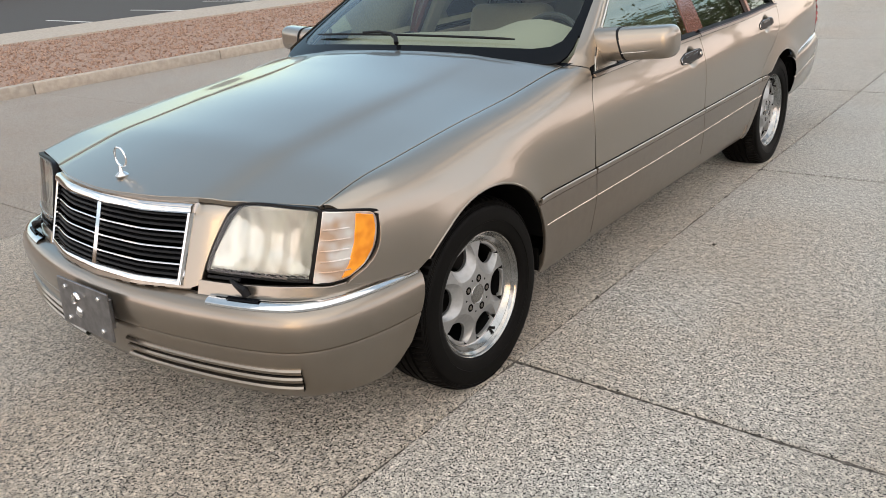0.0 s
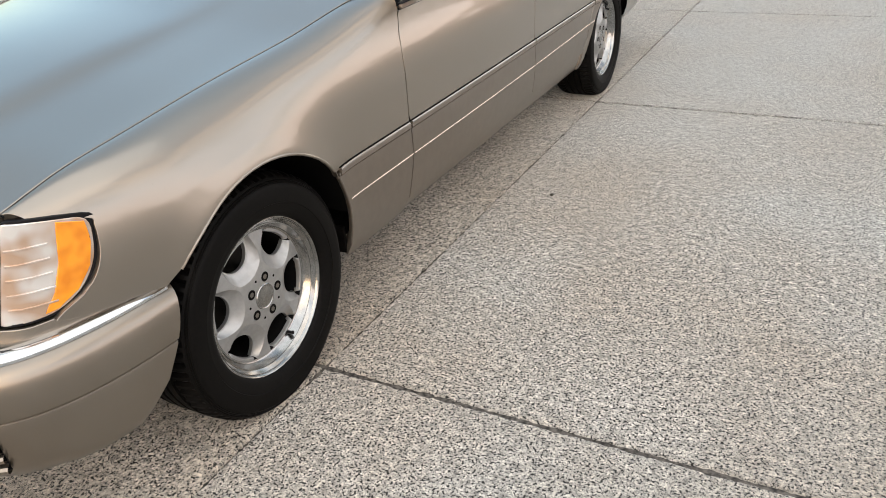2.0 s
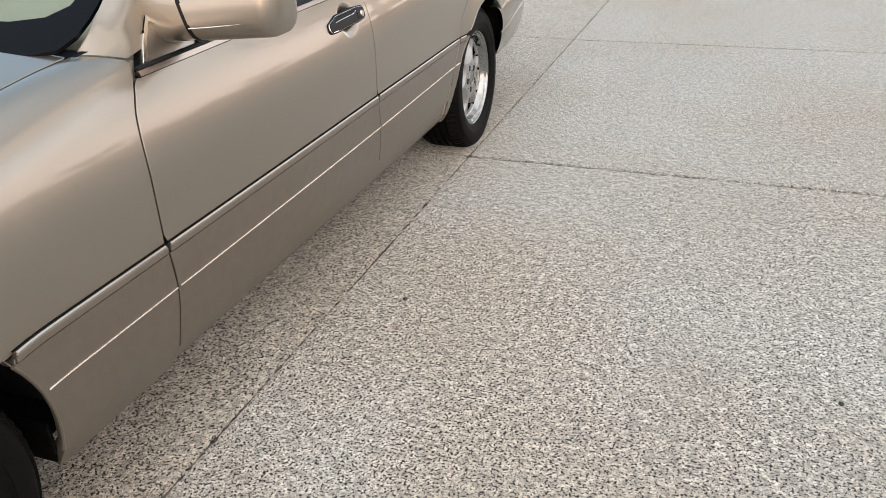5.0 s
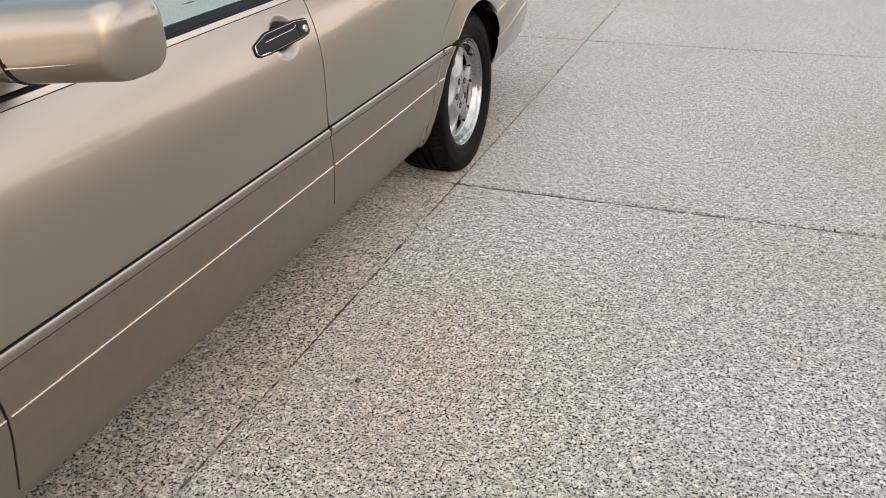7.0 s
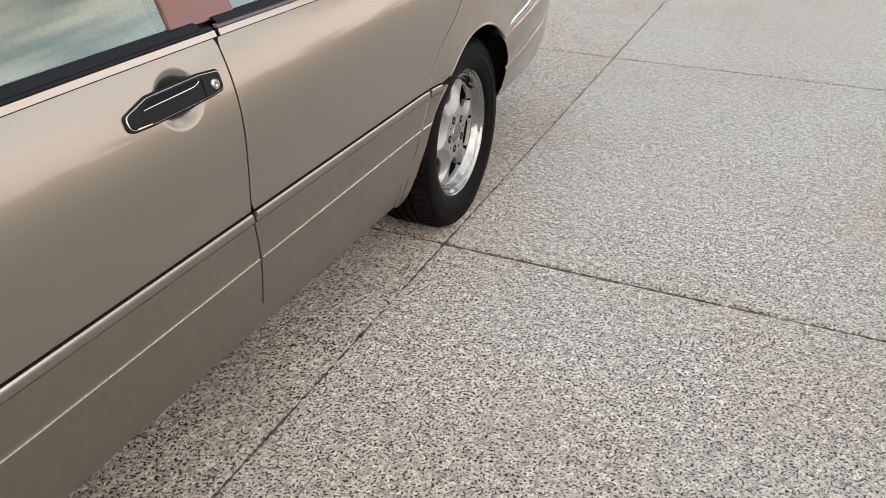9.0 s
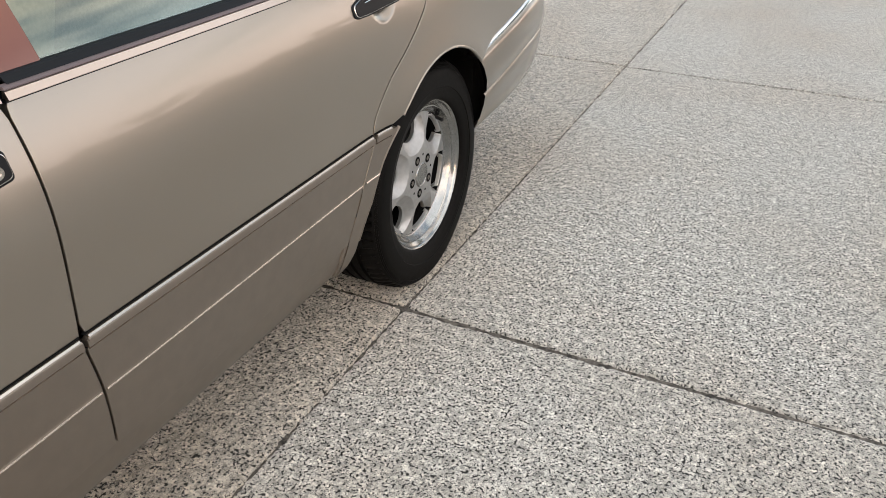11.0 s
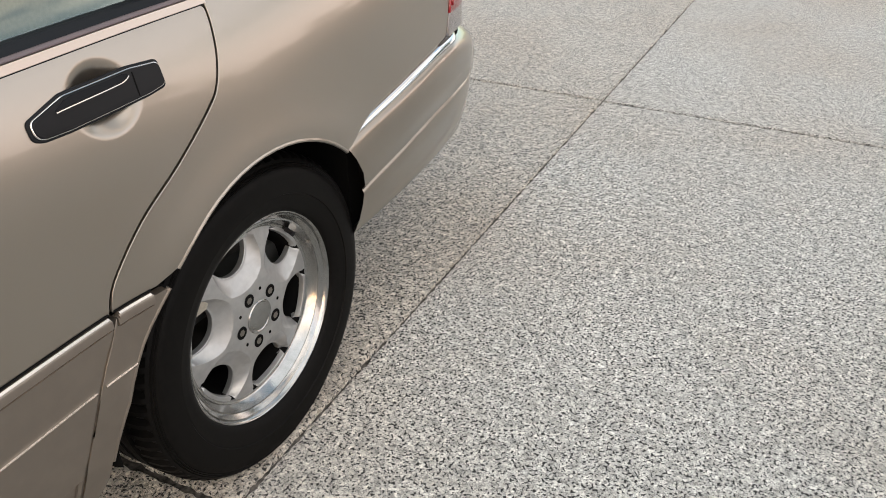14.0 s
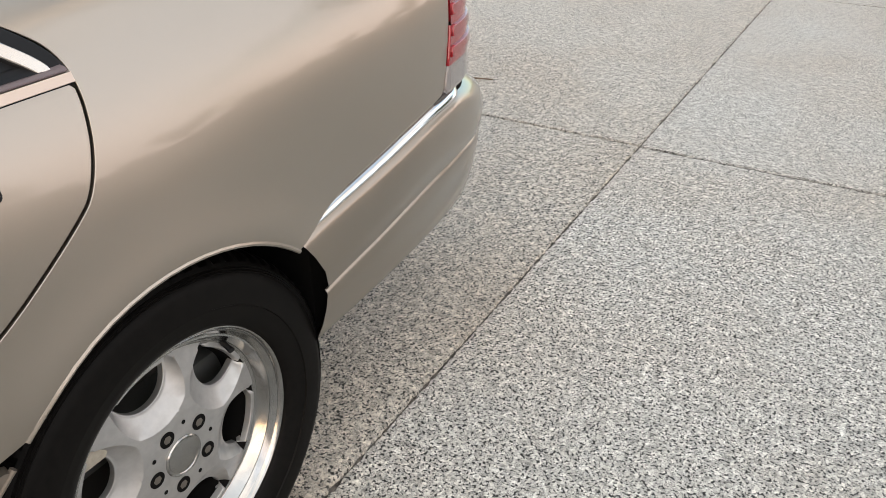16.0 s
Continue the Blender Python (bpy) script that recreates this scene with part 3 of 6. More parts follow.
walkway = tagged(new("walkway"), "pale grey concrete kerb walk beside the parking lot", "walkway", kind="structure")
for j in range(20):
    part("walk_slab", slab_mesh(-20.3, -16.4, -20 + 4 * j, -16 + 4 * j, 0.15, 0.25), KERB, walkway, smooth=False)
sheet("parking_lot", -120, -20.3, -60, 90, 0.0, ASPHALT, "dark asphalt parking lot with white stall lines", "parking lot")
for k in range(14):
    bm = bmesh.new()
    box(bm, (-0.06, -3.2, 0), (0.06, 3.2, 0.004), m=pose(-24.2, -2 + 3.4 * k, 0.001, 0, 0, 101 - 20))
    tagged(part("stall_line", bm, LINE, smooth=False), "worn white painted stall line on asphalt", "road marking", "stall lines")
bm = tube([(-0.35, 5.9, 0.012), (-0.22, 5.95, 0.016), (-0.1, 5.97, 0.012), (0.02, 6.02, 0.008)], [0.004, 0.006, 0.005, 0.003], 6)
tagged(part("dry_twig", bm, grain(material("dry_twig", (0.14, 0.09, 0.055), 0.9), 40, (0.10, 0.065, 0.04), (0.19, 0.13, 0.085))), "thin dry brown twig lying on the concrete", "twig")


for x, y, r in ((1.138, 1.58, 0.009), (2.44, 1.41, 0.008)):
    bm = bmesh.new()
    bmesh.ops.create_icosphere(bm, subdivisions=2, radius=r)
    for v in bm.verts:
        v.co *= 1 + 0.25 * noise.noise(v.co * 160 + Vector((x, y, 0)))
        v.co.z = v.co.z * 0.6 + r * 0.45
    bmesh.ops.translate(bm, vec=(x, y, 0), verts=bm.verts[:])
    tagged(part("dark_pebble", bm, EARTH), "small dark brown pebble lying on the concrete", "pebble", "pebbles on the concrete")


# ---- trees and wall that the windows and the paint mirror ----
BARK = grain(material("tree_bark", (0.16, 0.11, 0.08), 0.9), 18, (0.10, 0.07, 0.05), (0.21, 0.15, 0.11), bump=0.6, dist=0.02, stretch=(1, 1, 0.3))
LEAF = grain(material("olive_green_leaf", (0.06, 0.085, 0.03), 0.6), 3, (0.04, 0.06, 0.02), (0.09, 0.12, 0.045))
STUCCO = grain(material("tan_stucco", (0.22, 0.165, 0.12), 0.9), 30, (0.18, 0.135, 0.10), (0.25, 0.19, 0.14), bump=0.3, dist=0.003)
random.seed(11)


def make_tree(height):
    tree = tagged(new("shade_tree"), "spreading green desert shade tree with a brown trunk", "tree", "trees beyond the paving")
    bm = tube([(0, 0, -0.05), (0.04, 0.02, 0.8), (-0.03, 0.05, 1.7), (0.05, 0.0, 2.4)], [0.17, 0.13, 0.11, 0.09], 10)
    tips = []
    for k in range(9):
        a = 2 * math.pi * k / 9 + random.uniform(-0.3, 0.3)
        r, z = random.uniform(0.9, 1.9), random.uniform(3.1, height - 0.5)
        pts = [(0.02, 0.02, 1.9 + 0.05 * k), (r * 0.45 * math.cos(a), r * 0.45 * math.sin(a), 2.7), (r * math.cos(a), r * math.sin(a), z)]
        b2 = tube(pts, [0.06, 0.04, 0.015], 6)
        me = bpy.data.meshes.new("limb")
        b2.to_mesh(me)
        b2.free()
        bm.from_mesh(me)
        bpy.data.meshes.remove(me)
        tips += [Vector(pts[2]), Vector(pts[1]).lerp(Vector(pts[2]), 0.6)]
    part("trunk", bm, BARK, tree, "brown trunk with limbs")
    bm = bmesh.new()
    for c in tips:
        for k in range(230):
            p = c + Vector((random.gauss(0, 0.42), random.gauss(0, 0.42), random.gauss(0, 0.30)))
            m = Matrix.Translation(p) @ Euler([random.uniform(0, 6.28) for _ in range(3)]).to_matrix().to_4x4()
            w, h = random.uniform(0.02, 0.045), random.uniform(0.06, 0.11)
            bm.faces.new([bm.verts.new(m @ Vector(q)) for q in ((0, -h, 0), (w, 0, 0.01), (0, h, 0), (-w, 0, 0.01))])
    part("crown", bm, LEAF, tree, "loose crown of small leaves", smooth=False)
    return tree


tree = make_tree(4.8)
tree.location = (33, 17, 0)
for k in range(22):
    a = radians(-8 + 5.2 * k + random.uniform(-1.5, 1.5))
    r = random.uniform(34, 44)
    big = random.uniform(0.45, 0.85)
    copy_thing(tree, pose(min(36.5, r * math.cos(a)), r * math.sin(a) + 6, 0, 0, 0, random.uniform(0, 360)) @ Matrix.Scale(big, 4))
tall = make_tree(6.0)
tall.matrix_basis = pose(7.9, 20.5, 0, 0, 0, 25) @ Matrix.Scale(1.45, 4)
copy_thing(tall, pose(12.5, 24.5, 0, 0, 0, 140) @ Matrix.Scale(1.2, 4))
# Both walls are out of view, added to close the horizon in the reflections.
bm = bmesh.new()
box(bm, (38, -55, -0.05), (38.2, 160, 1.7), 0.02)
box(bm, (37.95, -55, 1.7), (38.25, 160, 1.8), 0.02)
tagged(part("wall_east", bm, STUCCO), "long unseen brown stucco wall added round the lot", "wall", kind="structure")
bm = bmesh.new()
box(bm, (-75.2, -70, -0.05), (-75, 130, 8.0), 0.02)
box(bm, (-75.25, -70, 8.0), (-74.95, 130, 8.2), 0.02)
tagged(part("wall_west", bm, STUCCO), "long unseen brown stucco wall added beyond the parking lot", "wall", kind="structure")


# ---- the car: its surfaces (front axle at y = 0, nose towards -y, driver's side at +x) ----
HOOD_X = 0.81
ZH = curve([-0.80, -0.57, -0.41, -0.26, 0.03, 0.344, 0.75, 1.3, 2.0, 3.0, 3.4, 3.8, 4.2], [0.759, 0.816, 0.852, 0.871, 0.906, 0.936, 0.984, 0.998, 1.010, 1.080, 1.090, 1.060, 1.000])
HC = curve([-0.8, -0.4, 0.1, 0.45, 0.8, 2.9, 3.3, 4.2], [0.12, 0.13, 0.14, 0.11, 0.07, 0.07, 0.05, 0.07])
FX = curve([-0.75, -0.55, -0.45, -0.35, -0.2, 3.45, 3.8, 4.0, 4.12], [0.86, 0.93, 0.962, 0.985, 1.0, 1.0, 0.988, 0.966, 0.94])
CROWN = curve([-0.8, -0.5, 0.0, 0.6, 3.3, 4.2], [0.050, 0.060, 0.07, 0.072, 0.05, 0.05])
Z0 = 0.22


ZL = curve([-0.8, -0.3, 0.18, 0.53, 0.8, 1.5, 2.0, 2.6, 3.1, 3.65, 4.2], [0.70, 0.775, 0.813, 0.829, 0.836, 0.840, 0.862, 0.887, 0.893, 0.915, 0.93])


def side_x(z, y):
    """Half the body's width: upright below, leaning in towards the belt."""
    if z <= 0.63:
        return 0.943 - 0.34 * (z - 0.63) ** 2 - 2.0 * max(0.0, 0.32 - z) ** 2
    zl = ZL(y)
    t = min(1.0, max(0.0, (z - zl + 0.15) / 0.22))
    return 0.943 - 0.0726 * (t ** 3 - t ** 4 / 2) - 0.33 * max(0.0, z - zl - 0.07) - 0.04 * (z - 0.63) ** 2


def flare(y, z):
    g = 0.0
    for yc in (0.0, 3.14):
        r = math.hypot(y - yc, z - 0.33)
        if r > 0.3 and z > 0.3:
            up = min(1.0, max(0.0, ((z - 0.33) / r - 0.45) / 0.4))
            up = up * up * (3 - 2 * up)
            g += (0.003 + 0.005 * up) * math.exp(-(((r - 0.378) / 0.05) ** 2)) + 0.016 * up * math.exp(-(((r - 0.36) / 0.13) ** 2))
    return g


def roll(y, zc, zh, fx):
    """The shoulder's start, its lean there and the height where its tangents meet."""
    xs = side_x(zc, y) * fx
    lean = (side_x(zc - 0.004, y) - side_x(zc, y)) / 0.004
    return xs, lean, zc + (zh - zc + 0.02 * (xs - HOOD_X)) / (1 + 0.02 * lean)


def body(y, s):
    """The body's skin: s 0 sill, 6 start of the shoulder, 10 bonnet edge, 13 centre line."""
    if s > 13:
        x, yy, z = body(y, 26 - s)
        return -x, yy, z
    zh, hc, fx = ZH(y), HC(y), FX(y)
    zc = zh - hc
    if s <= 6:
        z = Z0 + (zc - Z0) * s / 6
        return side_x(z, y) * fx + flare(y, z), y, z
    if s <= 10:
        t = (s - 6) / 4
        xs, lean, zp = roll(y, zc, zh, fx)
        z = (1 - t) ** 2 * zc + 2 * t * (1 - t) * zp + t * t * zh
        x = (1 - t) ** 2 * xs + 2 * t * (1 - t) * (xs - lean * (zp - zc)) + t * t * HOOD_X
        return x + flare(y, z) * (1 - t) ** 2, y, z
    x = HOOD_X * (13 - s) / 3
    q = x / HOOD_X
    fade = min(1.0, max(0.0, (y - 0.05) / 0.6))
    rise = 0.017 - 0.014 * fade if y < 1.2 else 0.0
    crease = rise / (1 + math.exp((x - 0.47) / 0.020))
    return x, y, zh + (CROWN(y) - rise) * (1 - q * q) ** (1.35 - 0.35 * fade) + crease


def s_of(y, z):
    zh, hc = ZH(y), HC(y)
    zc = zh - hc
    if z <= zc:
        return 6 * (z - Z0) / (zc - Z0)
    zp = roll(y, zc, zh, FX(y))[2]
    a, b, c = zc - 2 * zp + zh, 2 * (zp - zc), zc - min(z, zh)
    return 6 + 4 * (2 * -c / (b + math.sqrt(max(0.0, b * b - 4 * a * c))))


def dense(pts, d=0.03, closed=True):
    out = []
    n = len(pts)
    for i in range(n if closed else n - 1):
        a, b = pts[i], pts[(i + 1) % n]
        k = max(1, int(math.dist(a, b) / d))
        out += [(a[0] + (b[0] - a[0]) * j / k, a[1] + (b[1] - a[1]) * j / k) for j in range(k)]
    return out if closed else out + [pts[-1]]


def on_side(pts, d=0.03):
    return [(y, s_of(y, z)) for y, z in dense(pts, d)]


def smooth(pts, k=5):
    """Catmull-Rom through open points."""
    out = []
    for i in range(len(pts) - 1):
        p0, p1, p2, p3 = pts[max(i - 1, 0)], pts[i], pts[i + 1], pts[min(i + 2, len(pts) - 1)]
        for j in range(k):
            t = j / k
            out.append(tuple(0.5 * (2 * b + (c - a) * t + (2 * a - 5 * b + 4 * c - e) * t * t + (3 * b - a - 3 * c + e) * t ** 3) for a, b, c, e in zip(p0, p1, p2, p3)))
    return out + [pts[-1]]


FRONT_Y = curve([0, 0.2, 0.4, 0.6, 0.75, 0.826, 0.86, 0.89, 0.915, 0.935], [-0.815, -0.802, -0.752, -0.70, -0.65, -0.604, -0.545, -0.452, -0.36, -0.25])


def nose(x, z, d=0.0):
    """The raked front of the car; d outward."""
    ax = abs(x)
    rake = 0.36 if ax < 0.6 else 0.36 - 0.9 * (ax - 0.6)
    return x, FRONT_Y(ax) + rake * (z - 0.69) - d, z


REAR = smooth([(0.930, 3.86), (0.918, 3.96), (0.896, 4.06), (0.855, 4.135), (0.78, 4.185), (0.62, 4.22), (0.35, 4.24), (0, 4.245)], 6)
_len = [0.0]
for _a, _b in zip(REAR, REAR[1:]):
    _len.append(_len[-1] + math.dist(_a, _b))
RX, RY = curve(_len, [p[0] for p in REAR]), curve(_len, [p[1] for p in REAR])
REAR_END = _len[-1]


def tail(u, z):
    """The rear corner and rear face; u runs from the flank round to the centre line."""
    if u > REAR_END:
        x, y, zz = tail(2 * REAR_END - u, z)
        return -x, y, zz
    x = RX(u) * side_x(z, 3.9) / 0.943
    return x, RY(u) - 0.10 * max(0.0, z - 0.62), z


car = tagged(new("sedan_car"), "champagne metallic four-door luxury sedan parked on pale concrete", "car")
ARCH_F = [(0.392 * math.cos(a), 0.33 + 0.392 * math.sin(a)) for a in np.linspace(radians(-14), radians(150), 34)]
ARCH_R = [(3.14 + r * math.cos(a), 0.33 + r * math.sin(a)) for a in np.linspace(radians(9), radians(194), 40) for r in [0.375 - 0.022 * math.cos(a) + 0.008 * math.sin(a) - 0.013 * math.exp(-(((a - radians(138)) / radians(24)) ** 2)) + 0.055 * max(0.0, (a - radians(166)) / radians(28))]]
SEAM_A = smooth([(0.832, 0.953), (0.822, 0.936), (0.800, 0.903), (0.770, 0.848), (0.754, 0.755), (0.752, 0.58)])
SEAM_A2 = smooth([(0.754, 0.572), (0.770, 0.458), (0.766, 0.36), (0.763, 0.30)])
SEAM_B = smooth([(1.903, 0.985), (1.907, 0.87), (1.903, 0.742), (1.893, 0.592)])
SEAM_B2 = smooth([(1.893, 0.572), (1.911, 0.469), (1.922, 0.345)])
SEAM_C = smooth([(3.025, 1.04), (3.064, 1.012), (3.081, 0.988), (3.087, 0.960), (3.084, 0.93), (3.072, 0.89), (3.050, 0.850), (3.020, 0.824), (2.93, 0.765), (2.843, 0.712), (2.775, 0.645), (2.758, 0.598)])
SEAM_C2 = smooth([(2.757, 0.572), (2.715, 0.495), (2.660, 0.345)])
BELT = curve([0.78, 1.3, 1.87, 2.5, 2.95, 3.1], [0.928, 0.936, 0.944, 0.952, 0.965, 0.968])
STRIP = curve([0.2, 0.75, 1.2, 1.9, 2.8, 3.0], [0.578, 0.578, 0.580, 0.586, 0.595, 0.600])
CREASE = curve([0.3, 1.2, 1.9, 2.8], [0.464, 0.468, 0.475, 0.492])
TOP_EDGE = smooth([(0.754, 9.96), (0.762, 9.5), (0.778, 8.9), (0.804, 8.2), (0.829, 7.65)], 3)
GAP = 0.0034


def skin(name, poly, parent, label="", mirror=False, mat=PAINT, du=0.035, dv=0.25, fmap=None, **kw):
    return panel(name, poly, fmap or body, mat, parent, du, dv, label=label, mirror=mirror, **{"clear": GAP, **kw})


def rounded(pts, r=0.0045, times=2):
    """Cuts the corners of a closed outline."""
    for k in range(times):
        out = []
        for i, p in enumerate(pts):
            for q in (pts[i - 1], pts[(i + 1) % len(pts)]):
                f = min(0.3, r / (k + 1) / max(1e-6, math.dist(p, q)))
                out.append((p[0] + (q[0] - p[0]) * f, p[1] + (q[1] - p[1]) * f))
        pts = out
    return pts


CUPS = ((1.762, 0.868), (2.848, 0.893))


def scooped(y, s):
    """The doors' skin with the grip recesses behind the handles."""
    x, yy, z = body(y, s)
    for yc, zc in CUPS:
        r = math.hypot(y - yc, (z - zc) * 1.16) / 0.063
        if r < 1:
            t = min(1.0, (1 - r) / 0.78)
            x -= 0.018 * t * t * (3 - 2 * t)
    return x, yy, z


def cup_cuts(k):
    yc, zc = CUPS[k]
    return [yc + 0.003 * i for i in range(-23, 24)], [s_of(yc, zc + 0.003 * i) for i in range(-20, 21)]


# bonnet
hood_edge = [(-0.582, 10.0), (-0.600, 10.25), (-0.628, 10.6), (-0.656, 10.95), (-0.682, 11.2), (-0.710, 11.45), (-0.750, 12.0), (-0.773, 12.6), (-0.779, 13.0)]
hood_rear = [(0.765, 10.0), (0.755, 10.25), (0.718, 11.0), (0.660, 12.0), (0.636, 13.0)]
half = [(y, 10.0) for y in np.linspace(0.765, -0.582, 40)] + smooth(hood_edge)[1:]
full = half + [(y, 26 - s) for y, s in half[::-1][1:]]
back = smooth(hood_rear, 4)
full += [(y, 26 - s) for y, s in back[1:]] + [(y, s) for y, s in back[::-1][1:-1]]
hood = skin("hood", full, car, "champagne metallic engine hood with a soft crease", du=0.04, dv=0.15, lip=0.003, clear=0.0070)
# hood ornament: a plain ring on a stem
orn = Vector(body(-0.70, 13.0))
bm = lathe([(0.0, 0.0), (0.0, 0.020), (0.004, 0.022), (0.010, 0.016), (0.016, 0.007), (0.034, 0.004), (0.036, 0.0)], 20)
bmesh.ops.transform(bm, matrix=Matrix.Translation(orn) @ Matrix.Rotation(radians(-90), 4, "Y"), verts=bm.verts[:])
ornament = part("hood_ornament_base", bm, CHROME, hood, "chrome ornament base")
bm = tube([(orn.x + 0.032 * math.cos(a), orn.y + 0.008, orn.z + 0.062 + 0.032 * math.sin(a)) for a in np.linspace(0, 2 * math.pi, 28)], 0.0035, 8)
part("hood_ornament_ring", bm, CHROME, hood, "upright chrome ring ornament")

for side in (False, True):
    sx = -1 if side else 1
    # front fender
    fend = [(y, 10.0) for y in np.linspace(0.752, -0.575, 36)]
    fend += [(y, s_of(y, z)) for y, z in smooth([(-0.545, 0.791), (-0.455, 0.766), (-0.447, 0.747), (-0.462, 0.68), (-0.50, 0.63), (-0.555, 0.603), (-0.57, 0.585), (-0.50, 0.570), (-0.40, 0.562), (-0.34, 0.555)])]
    fend += [(y, s_of(y, z)) for y, z in ARCH_F[::-1] if z > 0.556]
    fend += [(y, s_of(y, z)) for y, z in dense([(0.31, 0.578), (0.748, 0.580)], 0.04, False)]
    fend += [(y, s_of(y, z)) for y, z in SEAM_A[::-1]] + TOP_EDGE[::-1]
    fender = skin("front_fender", fend, car, mirror=side, du=0.018, dv=0.13)
    low = [(y, s_of(y, z)) for y, z in [p for p in ARCH_F[::-1] if p[0] > 0 and 0.275 < p[1] < 0.574] + [(0.382, 0.265), (0.395, 0.257), (0.42, 0.254), (0.50, 0.254), (0.75, 0.258), (0.757, 0.30)] + SEAM_A2[::-1] + dense([(0.74, 0.573), (0.32, 0.573)], 0.05, False)]
    skin("lower_fender_cladding", low, fender, "lower fender cladding", side, CLADDING, off=0.004)

    # doors
    d1 = [(y, s_of(y, BELT(y))) for y in np.linspace(0.826, 1.898, 30)] + [(y, s_of(y, z)) for y, z in SEAM_B if z < BELT(y) - 0.002]
    d1 += [(y, s_of(y, STRIP(y) + 0.006)) for y in np.linspace(1.88, 0.76, 30)] + [(y, s_of(y, z)) for y, z in SEAM_A[::-1] if 0.60 < z < 0.915]
    door_f = skin("front_door", d1, car, "champagne metallic front door, closed", side, fmap=scooped, cuts=cup_cuts(0))
    c1 = [(y, s_of(y, STRIP(y) - 0.004)) for y in np.linspace(0.755, 1.89, 30)] + [(y, s_of(y, z)) for y, z in SEAM_B2] + [(y, s_of(y, 0.345 - 0.045 * (1.88 - y) / 1.08)) for y in np.linspace(1.88, 0.80, 25)] + [(y, s_of(y, z)) for y, z in SEAM_A2[::-1] if z < 0.56]
    skin("door_cladding", c1, door_f, "lower door cladding panel", side, CLADDING, off=0.004)
    d2 = [(y, s_of(y, BELT(y))) for y in np.linspace(1.910, 3.080, 32)] + [(y, s_of(y, z)) for y, z in SEAM_C if z < BELT(y) - 0.004]
    d2 += [(y, s_of(y, STRIP(y) + 0.006)) for y in np.linspace(2.745, 1.90, 25)] + [(y, s_of(y, z)) for y, z in SEAM_B[::-1] if 0.60 < z < 0.932]
    door_r = skin("rear_door", d2, car, "champagne metallic rear door, closed", side, fmap=scooped, cuts=cup_cuts(1))
    c2 = [(y, s_of(y, STRIP(y) - 0.004)) for y in np.linspace(1.895, 2.754, 25)] + [(y, s_of(y, z)) for y, z in SEAM_C2 if z < 0.585] + [(y, s_of(y, 0.345)) for y in np.linspace(2.62, 1.95, 20)] + [(y, s_of(y, z)) for y, z in SEAM_B2[::-1] if z < 0.568]
    skin("door_cladding", c2, door_r, "lower door cladding panel", side, CLADDING, off=0.004)
    # quarter panel
    q = [(y, s_of(y, z)) for y, z in SEAM_C] + [(y, s_of(y, STRIP(y) + 0.006)) for y in (2.78, 2.84)]
    q += [(y, s_of(y, z)) for y, z in ARCH_R[::-1] if z > 0.604]
    q += [(y, s_of(y, z)) for y, z in smooth([(3.42, 0.634), (3.50, 0.656), (3.62, 0.673), (3.745, 0.691), (3.863, 0.706), (3.896, 0.711), (3.908, 0.722)], 4)]
    q += [(y, s_of(y, z)) for y, z in ((3.920, 0.764), (3.932, 0.82), (3.946, 0.87), (3.965, 0.945))]
    q += [(y, s) for y, s in [(4.02, 9.4), (4.05, 10.0)]] + [(y, 10.0) for y in np.linspace(4.0, 3.05, 24)]
    quarter = skin("quarter_panel", q, car, "rear quarter panel", side, du=0.018, dv=0.13)
    ql = [(y, s_of(y, z)) for y, z in [(2.762, 0.594), (2.85, 0.597)] + [p for p in ARCH_R if p[0] < 2.9 and 0.285 < p[1] < 0.595] + [(2.690, 0.268), (2.668, 0.260), (2.641, 0.260), (2.648, 0.30)] + SEAM_C2[::-1][1:-2]]
    skin("quarter_cladding", ql, quarter, "lower cladding before the rear wheel", side, CLADDING, off=0.004)

    # bright strips along the flank, belt trim
    def strip(name, y0, y1, zf, prof, mat, parent, label="", n=40, fixed=False):
        """A moulding along the flank: prof of (up, out) from the line zf."""
        bm = bmesh.new()
        rows = []
        for y in np.linspace(y0, y1, n):
            z = zf(y)
            row = []
            for dz, o in prof:
                x = body(y, s_of(y, z if fixed else z + dz))[0] + o
                row.append(bm.verts.new((-x if side else x, y, z + dz)))
            rows.append(row)
        for a, b in zip(rows, rows[1:]):
            for i in range(len(prof) - 1):
                bm.faces.new((a[i], b[i], b[i + 1], a[i + 1]))
        bm.faces.new(rows[0])
        bm.faces.new(rows[-1][::-1])
        bmesh.ops.recalc_face_normals(bm, faces=bm.faces[:])
        return part(name, bm, mat, parent, label, smooth=name == "sill")

    for y0, y1, par in ((0.325, 0.749, fender), (0.758, 1.889, door_f), (1.897, 2.753, door_r), (2.763, 2.828, quarter)):
        strip("flank_molding", y0, y1, STRIP, [(0.0002, -0.004), (0.0, 0.005), (-0.001, 0.0075), (-0.010, 0.0085), (-0.0130, 0.0090), (-0.0145, 0.0065), (-0.015, -0.004)], CLADDING, par, "narrow painted flank molding")
        strip("molding_line", y0 + 0.004, y1 - 0.004, STRIP, [(0.0066, -0.002), (0.0066, 0.0055), (0.0040, 0.0088), (0.0036, 0.0080), (0.0035, 0.0)], MOLDING, par, "bright upper line of the molding")
        strip("molding_groove", y0, y1, STRIP, [(-0.0151, -0.002), (-0.0151, 0.0048), (-0.0166, 0.0048), (-0.0167, -0.002)], SEAL, par, "dark groove along the molding's foot")
